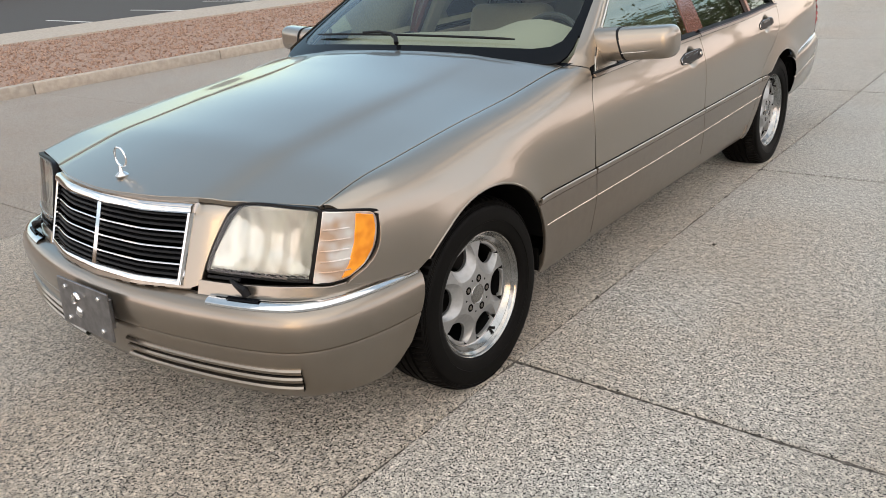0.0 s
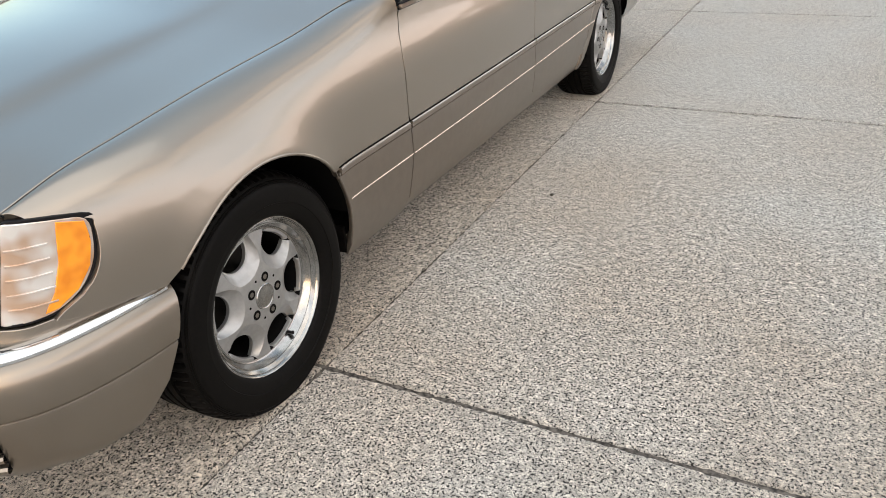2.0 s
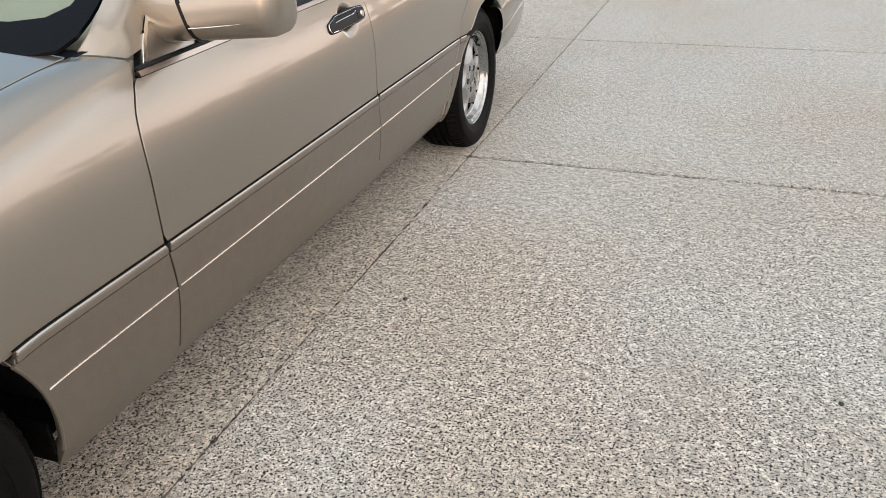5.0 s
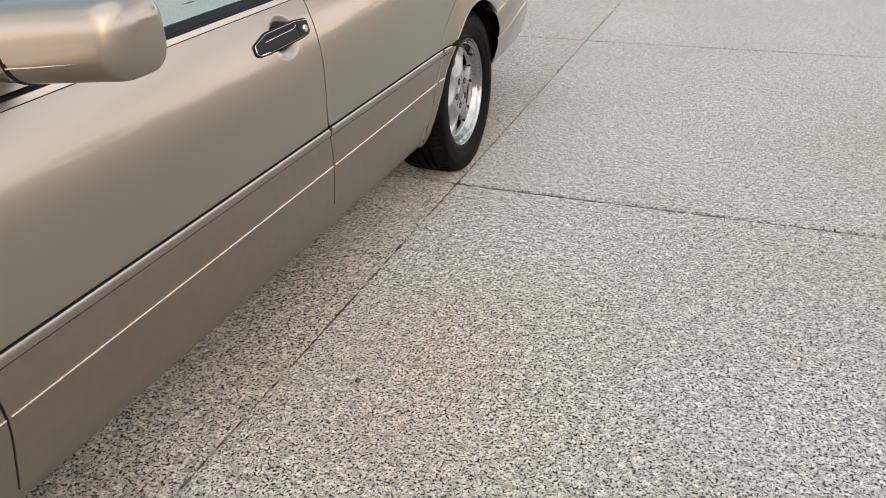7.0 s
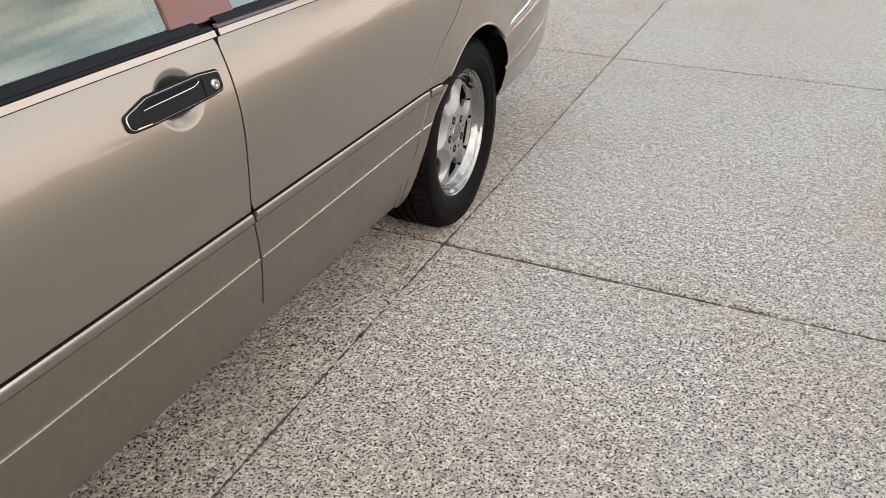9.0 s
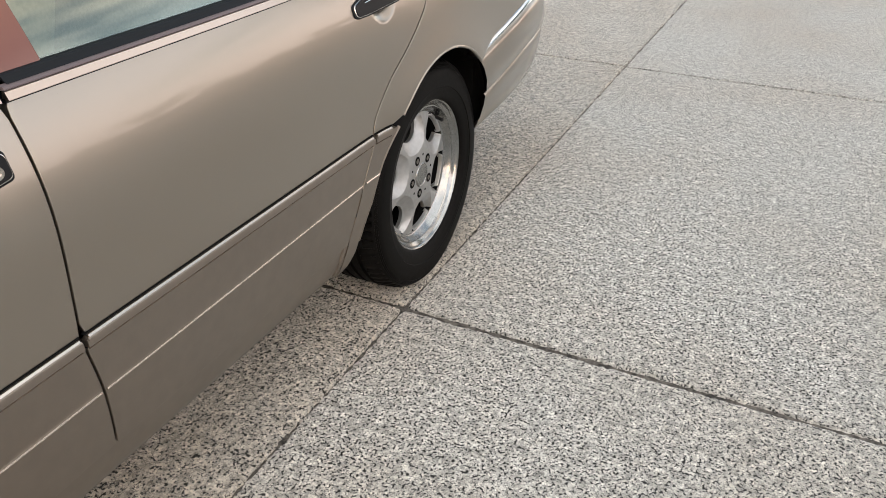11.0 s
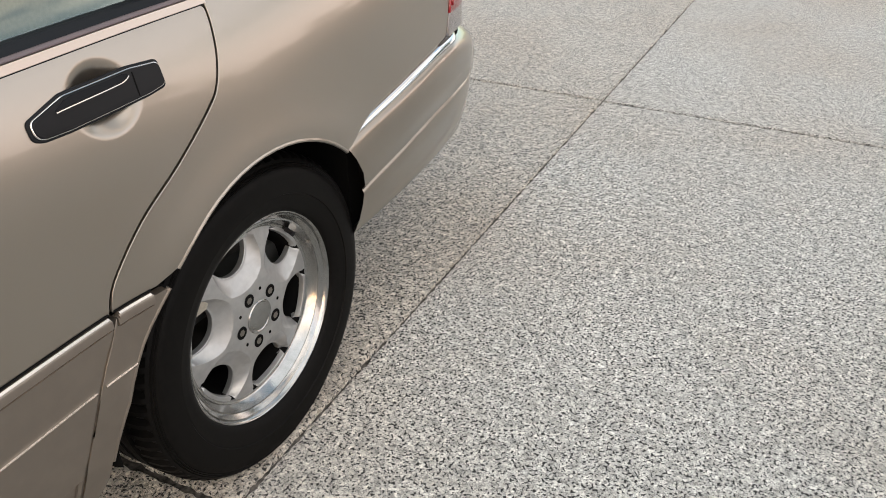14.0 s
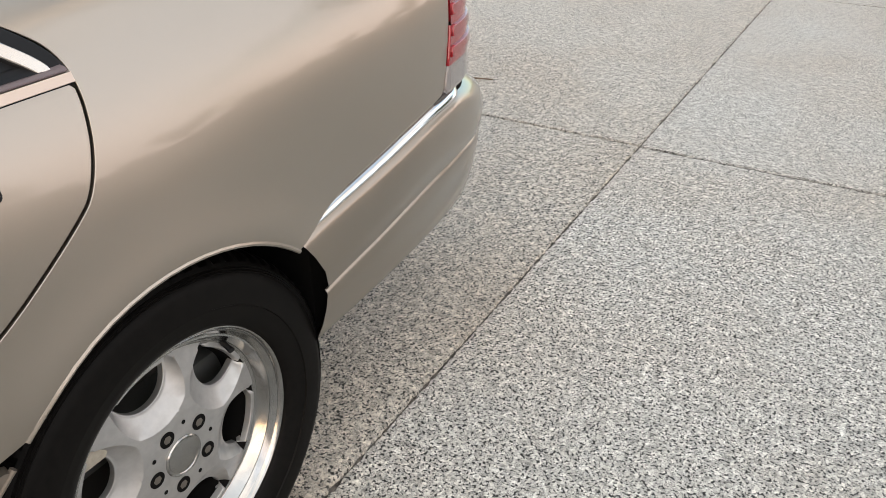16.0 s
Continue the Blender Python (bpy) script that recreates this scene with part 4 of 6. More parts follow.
        strip("molding_edge", y0 + 0.002, y1 - 0.002, STRIP, [(0.0034, -0.002), (0.0034, 0.0070), (0.0010, 0.0092), (-0.0030, 0.0100), (-0.0037, 0.0)], CLADDING, par, "rounded painted shoulder of the molding")
        strip("molding_lip", y0 + 0.002, y1 - 0.002, STRIP, [(-0.0168, -0.002), (-0.0169, 0.0045), (-0.0178, 0.0062), (-0.0188, 0.0050), (-0.0190, -0.002)], MOLDING, par, "thin bright lower lip of the molding")
        strip("molding_gasket", y0, y1, STRIP, [(0.0096, -0.004), (0.0094, 0.0012), (0.0088, 0.0024), (0.0068, 0.0024), (0.0067, -0.004)], SHADE, par, "black gasket line")
        ye = {0.325: (0.378, 0.766), 0.758: (0.776, 1.904), 1.897: (1.915, 2.706), 2.763: (2.722, 2.782)}[y0]
        strip("cladding_ridge", *ye, CREASE, [(0.0035, 0.0), (0.0025, 0.0058), (0.0, 0.007), (-0.0025, 0.0058), (-0.0035, 0.0)], SATIN, par, "narrow bright ridge of the cladding")
    for y0, y1, par in ((0.829, 1.900, door_f), (1.910, 3.083, door_r)):
        strip("belt_gasket", y0, y1, BELT, [(-0.004, -0.006), (-0.0035, 0.002), (0.0, 0.003), (0.002, 0.002), (0.002, -0.006)], SEAL, par, "black line below the belt trim", fixed=True)
        strip("belt_trim", y0, y1, BELT, [(0.0, -0.004), (0.0004, 0.0085), (0.0014, 0.0098), (0.0118, 0.0050), (0.0125, 0.0)], BELT_TRIM, par, "bright belt line trim", fixed=True)
        strip("belt_rubber", y0, y1 - 0.004, BELT, [(0.0130, -0.004), (0.0132, 0.0055), (0.0150, 0.006), (0.0180, 0.003), (0.0192, -0.006)], SEAL if par is door_f else BELT_RUBBER, par, "dull rubber above the belt trim", fixed=True)
        strip("window_seal", 1.05 if par is door_f else y0 + 0.01, y1 - 0.03, BELT, [(0.0188, 0.0), (0.022, -0.004), (0.027, -0.009), (0.029, -0.013), (0.029, -0.03)], SEAL, par, "black rubber window seal", fixed=True)
    strip("sill", 0.43, 2.66, lambda y: 0.250, [(0.0, -0.06), (0.0, -0.016), (0.006, -0.008), (0.03, -0.004), (0.06, -0.004), (0.09, -0.005), (0.105, -0.006), (0.12, -0.008)], CLADDING, car, "painted rocker sill")
    # dark seals under the panel gaps
    for line, par in ((SEAM_A + SEAM_A2, door_f), (SEAM_B + SEAM_B2, door_r), (SEAM_C, quarter)):
        pts = [Vector(body(y, s_of(y, z))) - Vector((0.024, 0, 0)) for y, z in line]
        part("seam_seal", tube([(-p.x if side else p.x, p.y, p.z) for p in pts], 0.007, 6), SEAL, par, "black rubber panel seal")
    pts = [Vector(body(y, s_of(y, z))) - Vector((0.0048, 0, 0)) for y, z in SEAM_C2 + [(2.652, 0.315), (2.646, 0.285), (2.643, 0.262)]]
    part("seam_filler", tube([(-p.x if side else p.x, p.y, p.z) for p in pts], 0.0072, 8), CLADDING, quarter, "painted groove in the cladding")
    pts = [Vector(body(y, 10.0)) - Vector((0, 0, 0.0062)) for y in np.linspace(-0.57, 0.75, 40)]
    part("seam_seal", tube([(-p.x if side else p.x, p.y, p.z) for p in pts], 0.0040, 6), SEAL, hood, "black hood seal")

    # rolled lips of the wheel arches
    for line, par in (([p for p in ARCH_F if p[1] > 0.562], fender), ([p for p in ARCH_R if p[1] > 0.602], quarter)):
        pts = [Vector(body(y, s_of(y, z))) - Vector((0.003, 0, 0)) for y, z in line]
        part("arch_lip", tube([(-p.x if side else p.x, p.y, p.z) for p in pts], 0.0045, 8), PAINT, par, "rolled painted wheel arch lip")
    for line, par in (([p for p in ARCH_F if p[0] > 0 and 0.28 < p[1] < 0.585], fender), ([p for p in ARCH_R if p[0] < 2.9 and 0.30 < p[1] < 0.612], quarter)):
        pts = [Vector(body(y, s_of(y, z))) + Vector((0.001, 0, 0)) for y, z in line]
        part("cladding_lip", tube([(-p.x if side else p.x, p.y, p.z) for p in pts], 0.0045, 8), CLADDING, par, "rolled lip of the lower cladding")
    # mud flap behind the front wheel
    bm = bmesh.new()
    box(bm, (0.74, 0.384, 0.268), (0.893, 0.394, 0.36), 0.004)
    if side:
        bmesh.ops.transform(bm, matrix=Matrix.Diagonal((-1, 1, 1, 1)), verts=bm.verts[:])
        bmesh.ops.reverse_faces(bm, faces=bm.faces[:])
    part("mud_flap", bm, RUBBER, fender, "black rubber mud flap")
    # handles
    for y0, y1, zb, par in ((1.634, 1.870, 0.868, door_f), (2.730, 2.950, 0.893, door_r)):
        for nm, grow, mat, out, dep, lb in (("handle_gasket", 0.0034, SEAL, 0.003, 0.005, "black rubber below the handle"), ("handle_bezel", 0.0003, CHROME, 0.0065, 0.006, "thin chrome handle surround"), ("door_handle", -0.0012, TRIM, 0.0085, 0.008, "black pull handle")):
            top = [(y0 - grow, zb - 0.012 - grow), (y0 - grow, zb + 0.005 + grow * 0.4), (y0 + 0.055, zb + 0.021 + grow), (y1 - 0.05, zb + 0.024 + grow), (y1 + grow, zb + 0.020 + grow), (y1 + grow, zb - 0.009 - grow), (y1 - 0.03, zb - 0.013 - grow), (y1 - 0.08, zb - 0.015 - grow), (y0 + 0.05, zb - 0.018 - grow), (y0 + 0.010, zb - 0.017 - grow)]
            poly = [(y, s_of(y, z)) for y, z in dense(rounded(top, 0.003), 0.02)]
            panel(nm, poly, body, mat, par, 0.03, 0.3, lip=0.002, depth=dep, off=out, label=lb, mirror=side)
        arc = smooth([(y0 + 0.036, zb + 0.0085), (y0 + 0.052, zb + 0.0095), (y1 - 0.085, zb + 0.0130), (y1 - 0.066, zb + 0.0155), (y1 - 0.058, zb + 0.0195)], 4)
        slot = arc + [(y1 - 0.066, zb + 0.0212), (y0 + 0.068, zb + 0.0194), (y0 + 0.052, zb + 0.0160)]
        panel("grip_slot", [(y, s_of(y, z)) for y, z in slot], body, GLOSS, par, 0.02, 0.2, lip=0.0006, depth=0.003, off=0.0088, label="dark grip slot of the handle", mirror=side)
        pts = [Vector(body(y, s_of(y, z))) + Vector((0.0098, 0, 0)) for y, z in arc]
        part("handle_trim", tube([(-p.x if side else p.x, p.y, p.z) for p in pts], 0.0012, 6), CHROME, par, "fine chrome line round the grip")
        joint = [(y, s_of(y, z)) for y, z in ((y1 - 0.0525, zb - 0.012), (y1 - 0.0510, zb - 0.012), (y1 - 0.0490, zb + 0.020), (y1 - 0.0505, zb + 0.020))]
        panel("handle_joint", joint, body, SHADE, par, 0.01, 0.1, lip=0.0002, depth=0.002, off=0.0090, label="dark joint across the handle", mirror=side)
        if par is door_f:
            bm = lathe([(0.0, 0.0), (0.004, 0.004), (0.004, 0.0085), (0.001, 0.0105), (-0.004, 0.0105)], 20)
            lp = Vector(body(y1 - 0.020, s_of(y1 - 0.020, zb + 0.004)))
            bmesh.ops.transform(bm, matrix=Matrix.Translation((lp.x + 0.0085, lp.y, lp.z)), verts=bm.verts[:])
            if side:
                bmesh.ops.transform(bm, matrix=Matrix.Diagonal((-1, 1, 1, 1)), verts=bm.verts[:])
                bmesh.ops.reverse_faces(bm, faces=bm.faces[:])
            part("lock_cylinder", bm, SATIN, par, "round metal key lock")

    # lamps of the nose
    def grown(pts, d):
        """A closed outline moved outwards by d."""
        sg = 1 if sum(p[0] * q[1] - q[0] * p[1] for p, q in zip(pts, pts[1:] + pts[:1])) > 0 else -1
        out = []
        for i, p in enumerate(pts):
            p0, p1 = pts[i - 1], pts[(i + 1) % len(pts)]
            w = Vector((p1[0] - p0[0], p1[1] - p0[1])).normalized() * sg
            out.append((p[0] + w.y * d, p[1] - w.x * d))
        return out

    lamp_poly = smooth([(0.814, 0.801), (0.792, 0.612)], 6)[:-1] + smooth([(0.790, 0.611), (0.634, 0.618), (0.500, 0.622), (0.478, 0.632), (0.500, 0.705), (0.528, 0.770), (0.552, 0.796), (0.585, 0.808), (0.671, 0.812), (0.80, 0.806)], 4)
    lamp = panel("headlamp", lamp_poly, lambda x, z: nose(x, z, 0.002), LENS, car, 0.03, 0.03, lip=0.004, depth=0.012, label="clear glass headlamp with silver reflector", mirror=side, core=lambda p: Vector((p.x * 0.5, 0.5, 0.6)))

    def bowl(x, z):
        q, w = (x - 0.655) / 0.17, (z - 0.703) / 0.10
        xx, y, zz = nose(x, z, 0.0)
        r = min(1.0, max(abs(q), abs(w)))
        cell = 0.006 * math.cos(48 * (x - 0.59)) ** 2
        return xx, y + 0.010 + 0.028 * (1 - r ** 2.2) - cell * (1 - r), zz

    panel("lamp_reflector", lamp_poly, bowl, REFLECTOR, lamp, 0.012, 0.012, lip=0.001, depth=0.002, mirror=side, core=lambda p: Vector((p.x * 0.5, 0.5, 0.6)), label="silver headlamp reflector")
    bm = bmesh.new()
    for k in range(15):
        t = k / 14
        x = 0.488 + 0.30 * t
        pr = nose(x, 0.632 - 0.008 * t, -0.003)
        if k:
            box(bm, (min(px[0], pr[0]), min(px[1], pr[1]) - 0.001, 0.628 - 0.008 * t), (max(px[0], pr[0]), max(px[1], pr[1]) + 0.001, 0.633 - 0.008 * t))
        px = pr
    if side:
        bmesh.ops.transform(bm, matrix=Matrix.Diagonal((-1, 1, 1, 1)), verts=bm.verts[:])
        bmesh.ops.reverse_faces(bm, faces=bm.faces[:])
    part("lens_step", bm, CHROME, lamp, "bright step line along the lamp's foot", smooth=False)
    nose_core = lambda p: Vector((p.x * 0.5, 0.5, 0.6))
    panel("lamp_gasket", grown(lamp_poly, 0.0065), lambda x, z: nose(x, z, -0.001), TRIM, lamp, 0.02, 0.02, lip=0.002, depth=0.02, mirror=side, core=nose_core, holes=[lamp_poly], label="black lamp gasket")
    turn = smooth([(0.826, 0.801), (0.850, 0.793), (0.872, 0.782), (0.887, 0.765), (0.889, 0.72), (0.886, 0.672), (0.877, 0.63), (0.862, 0.606), (0.84, 0.601), (0.803, 0.603)], 4) + [(0.812, 0.68), (0.82, 0.74)]
    sig = panel("turn_signal", turn, lambda x, z: nose(x, z, 0.002), CLEARCELL, car, 0.006, 0.02, lip=0.003, depth=0.012, label="clear and amber corner turn signal", mirror=side, core=lambda p: Vector((p.x * 0.5, 0.5, 0.6)))
    amb = [(0.870, 0.779), (0.8855, 0.763), (0.8872, 0.72), (0.8842, 0.672), (0.8752, 0.632), (0.861, 0.609), (0.8515, 0.606), (0.861, 0.64), (0.8675, 0.70)]
    panel("amber_lens", dense(amb, 0.02), lambda x, z: nose(x, z, 0.0), AMBER, sig, 0.004, 0.02, lip=0.002, depth=0.004, off=0.0035, label="amber lens half", mirror=side, core=lambda p: Vector((p.x * 0.5, 0.5, 0.6)))
    for k in range(5):
        zz = 0.63 + 0.03 * k
        panel("lens_rib", [(0.815 + 0.002 * k, zz), (0.862, zz - 0.006), (0.862, zz - 0.0035), (0.815 + 0.002 * k, zz + 0.0025)], lambda x, z: nose(x, z, 0.0), CLEARCELL, sig, 0.006, 0.02, lip=0.001, depth=0.003, off=0.005, mirror=side, core=lambda p: Vector((p.x * 0.5, 0.5, 0.6)))
    panel("signal_gasket", grown(turn, 0.0055), lambda x, z: nose(x, z, -0.002), TRIM, sig, 0.012, 0.02, lip=0.002, depth=0.02, mirror=side, core=nose_core, holes=[turn], label="black signal gasket")
    low_strip = [(x, 0.592) for x in np.linspace(0.455, 0.80, 12)] + [(0.84, 0.586), (0.868, 0.588), (0.885, 0.60), (0.897, 0.60), (0.903, 0.56)] + [(x, 0.550) for x in np.linspace(0.86, 0.455, 12)]
    panel("lamp_apron", low_strip, lambda x, z: nose(x, z, 0.004), PAINT, car, 0.01, 0.02, lip=0.003, depth=0.02, mirror=side, core=lambda p: Vector((p.x * 0.5, 0.5, 0.6)), label="painted apron below the headlamp")
    # headlamp wiper
    w0, w1 = Vector(nose(0.575, 0.606, 0.012)), Vector(nose(0.635, 0.588, 0.030))
    bm = tube([w0, w0.lerp(w1, 0.5) + Vector((0, -0.004, 0.002)), w1, w1 + Vector((0.004, 0.002, -0.016))], [0.006, 0.009, 0.014, 0.013], 8)
    r = tube([nose(x, 0.6085 + 0.006 * (0.60 - x), 0.008) for x in np.linspace(0.49, 0.60, 10)], 0.005, 6)
    if side:
        for b_ in (bm, r):
            bmesh.ops.transform(b_, matrix=Matrix.Diagonal((-1, 1, 1, 1)), verts=b_.verts[:])
            bmesh.ops.reverse_faces(b_, faces=b_.faces[:])
    part("lamp_wiper_arm", bm, TRIM, lamp, "small black headlamp wiper arm")
    part("lamp_wiper_blade", r, TRIM, lamp, "black headlamp wiper blade")

    # tail lamp and rear corner
    taillamp = panel("tail_lamp", dense([(0.081, 0.768), (0.112, 0.86), (0.142, 0.945), (0.56, 0.945), (0.56, 0.768)], 0.03), tail, RED, car, 0.012, 0.03, lip=0.004, depth=0.02, off=0.004, label="ribbed red tail lamp with a smoked lower band", mirror=side)
    panel("smoked_band", dense([(0.070, 0.713), (0.064, 0.719), (0.0635, 0.726), (0.079, 0.764), (0.56, 0.764), (0.56, 0.713)], 0.03), tail, SMOKE, taillamp, 0.012, 0.03, lip=0.004, depth=0.02, off=0.003, mirror=side, label="smoked grey lower lamp band")
    for k in range(4):
        zr = 0.785 + 0.04 * k
        panel("lens_rib", dense([(0.092 + 0.0132 * k, zr), (0.097 + 0.0132 * k, zr + 0.016), (0.55, zr + 0.016), (0.55, zr)], 0.03), tail, RED, taillamp, 0.02, 0.03, lip=0.003, depth=0.005, off=0.009, mirror=side)

# trunk and tail
tr = [(y, 10.0) for y in np.linspace(3.50, 4.07, 16)] + [(4.085, 11.0), (4.09, 13.0)]
tr = tr + [(y, 26 - s) for y, s in tr[::-1][1:]]
tr += [(3.47, 14.5), (3.46, 13.0), (3.47, 11.5)]
trunk = skin("trunk_lid", tr, car, "champagne metallic trunk lid", du=0.04, dv=0.25)
bm_poly = dense([(0.56, 0.60), (0.56, 0.955), (2 * REAR_END - 0.56, 0.955), (2 * REAR_END - 0.56, 0.60)], 0.05)
panel("trunk_face", bm_poly, tail, PAINT, trunk, 0.04, 0.04, label="rear face of the trunk lid", core=lambda p: Vector((0, 3.3, 0.6)))
rear_low = dense([(0.0, 0.40), (0.0, 0.70), (2 * REAR_END, 0.70), (2 * REAR_END, 0.40)], 0.05)
panel("rear_valance", rear_low, tail, SHADE, car, 0.05, 0.05, off=-0.012, core=lambda p: Vector((0, 3.3, 0.6)))

# bumpers
def plan_path(pts, k=6):
    """Both halves of a plan curve with outward normals."""
    half_ = smooth(pts, k)
    both = [(x, y) for x, y in half_] + [(-x, y) for x, y in half_[::-1][1:]]
    out = []
    for i, (x, y) in enumerate(both):
        a, b = both[max(i - 1, 0)], both[min(i + 1, len(both) - 1)]
        t = Vector((b[0] - a[0], b[1] - a[1])).normalized()
        n = Vector((t.y, -t.x))
        if n.dot(Vector((x, y - (1.6)))) < 0:
            n = -n
        out.append((x, y, n.x, n.y))
    return out


END_F = curve([0.24, 0.27, 0.33, 0.41, 0.56], [-0.49, -0.47, -0.405, -0.362, -0.318])
END_R = curve([0.34, 0.38, 0.50, 0.58, 0.64], [3.435, 3.447, 3.452, 3.415, 3.372])


def cut_ends(ob, path_y, end, reach=0.30):
    """Shapes the ends of a bumper to the wheel arch."""
    for v in ob.data.vertices:
        d = abs(v.co.y - path_y)
        if d < reach:
            v.co.y += (end(v.co.z) - path_y) * (1 - d / reach)


FB = plan_path([(0.936, -0.335), (0.930, -0.42), (0.915, -0.52), (0.888, -0.615), (0.845, -0.69), (0.775, -0.748), (0.65, -0.795), (0.45, -0.84), (0.22, -0.873), (0, -0.885)])
bumper = sweep("front_bumper", FB, [(-0.06, 0.556), (-0.026, 0.552), (-0.014, 0.546), (-0.003, 0.536), (0.005, 0.523), (0.010, 0.507), (0.0125, 0.488), (0.0125, 0.468), (0.011, 0.450), (0.009, 0.436), (0.0075, 0.4295), (0.001, 0.427), (0.0055, 0.4235), (0.0065, 0.418), (0.001, 0.39), (-0.006, 0.34), (-0.019, 0.295), (-0.036, 0.262), (-0.052, 0.25), (-0.072, 0.247)], BUMPER, car, "champagne painted front bumper with a groove")
cut_ends(bumper, -0.335, END_F)
lenF = len(FB)
for rng in (range(0, 46), range(lenF - 46, lenF)):
    sub = [FB[i] for i in rng if i < lenF]
    keep = [p for p in sub if abs(p[0]) > 0.50]
    sweep("bumper_chrome", keep, [(-0.050, 0.558), (-0.046, 0.564), (-0.032, 0.563), (-0.020, 0.558), (-0.012, 0.551), (-0.011, 0.545)], CHROME, bumper, "bright chrome bumper strip")
for sgn in (1, -1):
    keep = [p for p in FB if 0.13 < p[0] * sgn < 0.815 and p[1] < -0.6]
    # No opening is cut: the intake's shade is a near-black strip on the bumper.
    sweep("grille_slot", keep, [(-0.015, 0.296), (-0.0135, 0.298), (-0.0005, 0.366), (-0.003, 0.368)], SHADE, bumper, "near-black strip for the shade of the lower intake", smooth=False)
    for z in (0.362, 0.336, 0.308):
        sweep("intake_slat", keep, [(-0.012, z - 0.010), (0.002, z - 0.0095), (0.007, z - 0.004), (0.008, z + 0.003), (0.003, z + 0.0085), (-0.012, z + 0.009)], BUMPER, bumper, "painted intake slat")
    dark = [p for p in FB if 0.58 < p[0] * sgn < 0.70 and p[1] < -0.6]
    sweep("washer_slot", dark, [(-0.044, 0.565), (-0.040, 0.5685), (-0.028, 0.5665), (-0.025, 0.563)], GLOSS, bumper, "black headlamp washer slot")
# plate bracket
bm = bmesh.new()
box(bm, (-0.158, -0.004, -0.082), (0.158, 0.004, 0.082), 0.003)
for sx in (-0.105, 0.105):
    box(bm, (sx - 0.02, 0, -0.05), (sx + 0.02, 0.03, 0.05), 0.003)
PM = pose(0, -0.925, 0.455, -4, 0, 0)
bmesh.ops.transform(bm, matrix=PM, verts=bm.verts[:])
bracket = part("plate_bracket", bm, grain(material("bracket_metal", (0.24, 0.235, 0.24), 0.4, 0.9), 30, (0.18, 0.178, 0.182), (0.28, 0.275, 0.28), rough=(0.25, 0.5)), bumper, "bare grey metal plate bracket without a plate", smooth=False)
for sx, sz in ((-0.105, 0.055), (0.105, 0.055), (-0.105, -0.055), (0.105, -0.055)):
    bm = lathe([(0, 0), (0.006, 0.0), (0.006, 0.006), (0.003, 0.009), (0, 0.009)], 10)
    bmesh.ops.transform(bm, matrix=PM @ Matrix.Translation((sx, -0.004, sz)) @ Matrix.Rotation(radians(-90), 4, "Z"), verts=bm.verts[:])
    part("bracket_screw", bm, CHROME, bracket)
bm = tube([(-0.03 + 0.02 * math.cos(a), -0.010, 0.02 + 0.026 * math.sin(a)) for a in np.linspace(0.4, 3.6, 12)], 0.007, 8)
bmesh.ops.transform(bm, matrix=PM, verts=bm.verts[:])
part("bracket_clip", bm, CHROME, bracket, "bright bent clip")
bm = lathe([(0, 0), (0.009, 0.0), (0.007, 0.014), (0.002, 0.02), (0, 0.02)], 16)
bmesh.ops.transform(bm, matrix=PM @ Matrix.Translation((-0.035, -0.004, -0.02)) @ Matrix.Rotation(radians(-90), 4, "Z"), verts=bm.verts[:])
part("bracket_knob", bm, CHROME, bracket, "bright knob")

rb = [(0.938, 3.425), (0.938, 3.55), (0.934, 3.70), (0.925, 3.85), (0.910, 3.99), (0.886, 4.12), (0.840, 4.215), (0.75, 4.28), (0.60, 4.315), (0.35, 4.335), (0, 4.342)]
RB = plan_path(rb)
RISE = curve([3.37, 3.41, 3.50, 3.62, 3.745, 3.863, 4.05, 4.3], [0.004, 0.016, 0.033, 0.049, 0.066, 0.079, 0.084, 0.084])


def tuck(y, w):
    """The rear bumper's upper edge turns the corner sooner than its widest part."""
    q = min(1.0, max(0.0, (y - 3.93) / 0.25))
    return y - 0.12 * w * q * q * (3 - 2 * q)


def rear_skin():
    """The rear bumper: its upper edge rises behind the wheel, its foot stays level."""
    prof = [(-0.035, 0.605, 1), (-0.004, 0.603, 1), (0.006, 0.596, 1), (0.012, 0.582, 1), (0.016, 0.56, 1), (0.015, 0.52, 0.92), (0.010, 0.482, 0.85), (0.006, 0.4765, 0.85), (0.000, 0.473, 0.85), (0.004, 0.4695, 0.85), (0.006, 0.464, 0.83), (0.002, 0.44, 0.6), (-0.008, 0.405, 0.4), (-0.022, 0.372, 0.2), (-0.042, 0.352, 0.1), (-0.10, 0.345, 0.1)]
    bm = bmesh.new()
    tucks = [1, 1, 0.8, 0.5, 0.2] + [0] * 11
    rows = [[bm.verts.new((x + nx * d, tuck(y, w) + ny * d, z + RISE(y) * k)) for (d, z, k), w in zip(prof, tucks)] for x, y, nx, ny in RB]
    for a, b in zip(rows, rows[1:]):
        for i in range(len(prof) - 1):
            bm.faces.new((a[i], b[i], b[i + 1], a[i + 1]))
    bmesh.ops.recalc_face_normals(bm, faces=bm.faces[:])
    return part("rear_bumper", bm, BUMPER, car, "champagne painted rear bumper with a groove")


rbump = rear_skin()
cut_ends(rbump, 3.425, END_R)
chr_path = [(x, tuck(y, 1), nx, ny, RISE(y)) for x, y, nx, ny in RB if y > 3.43]
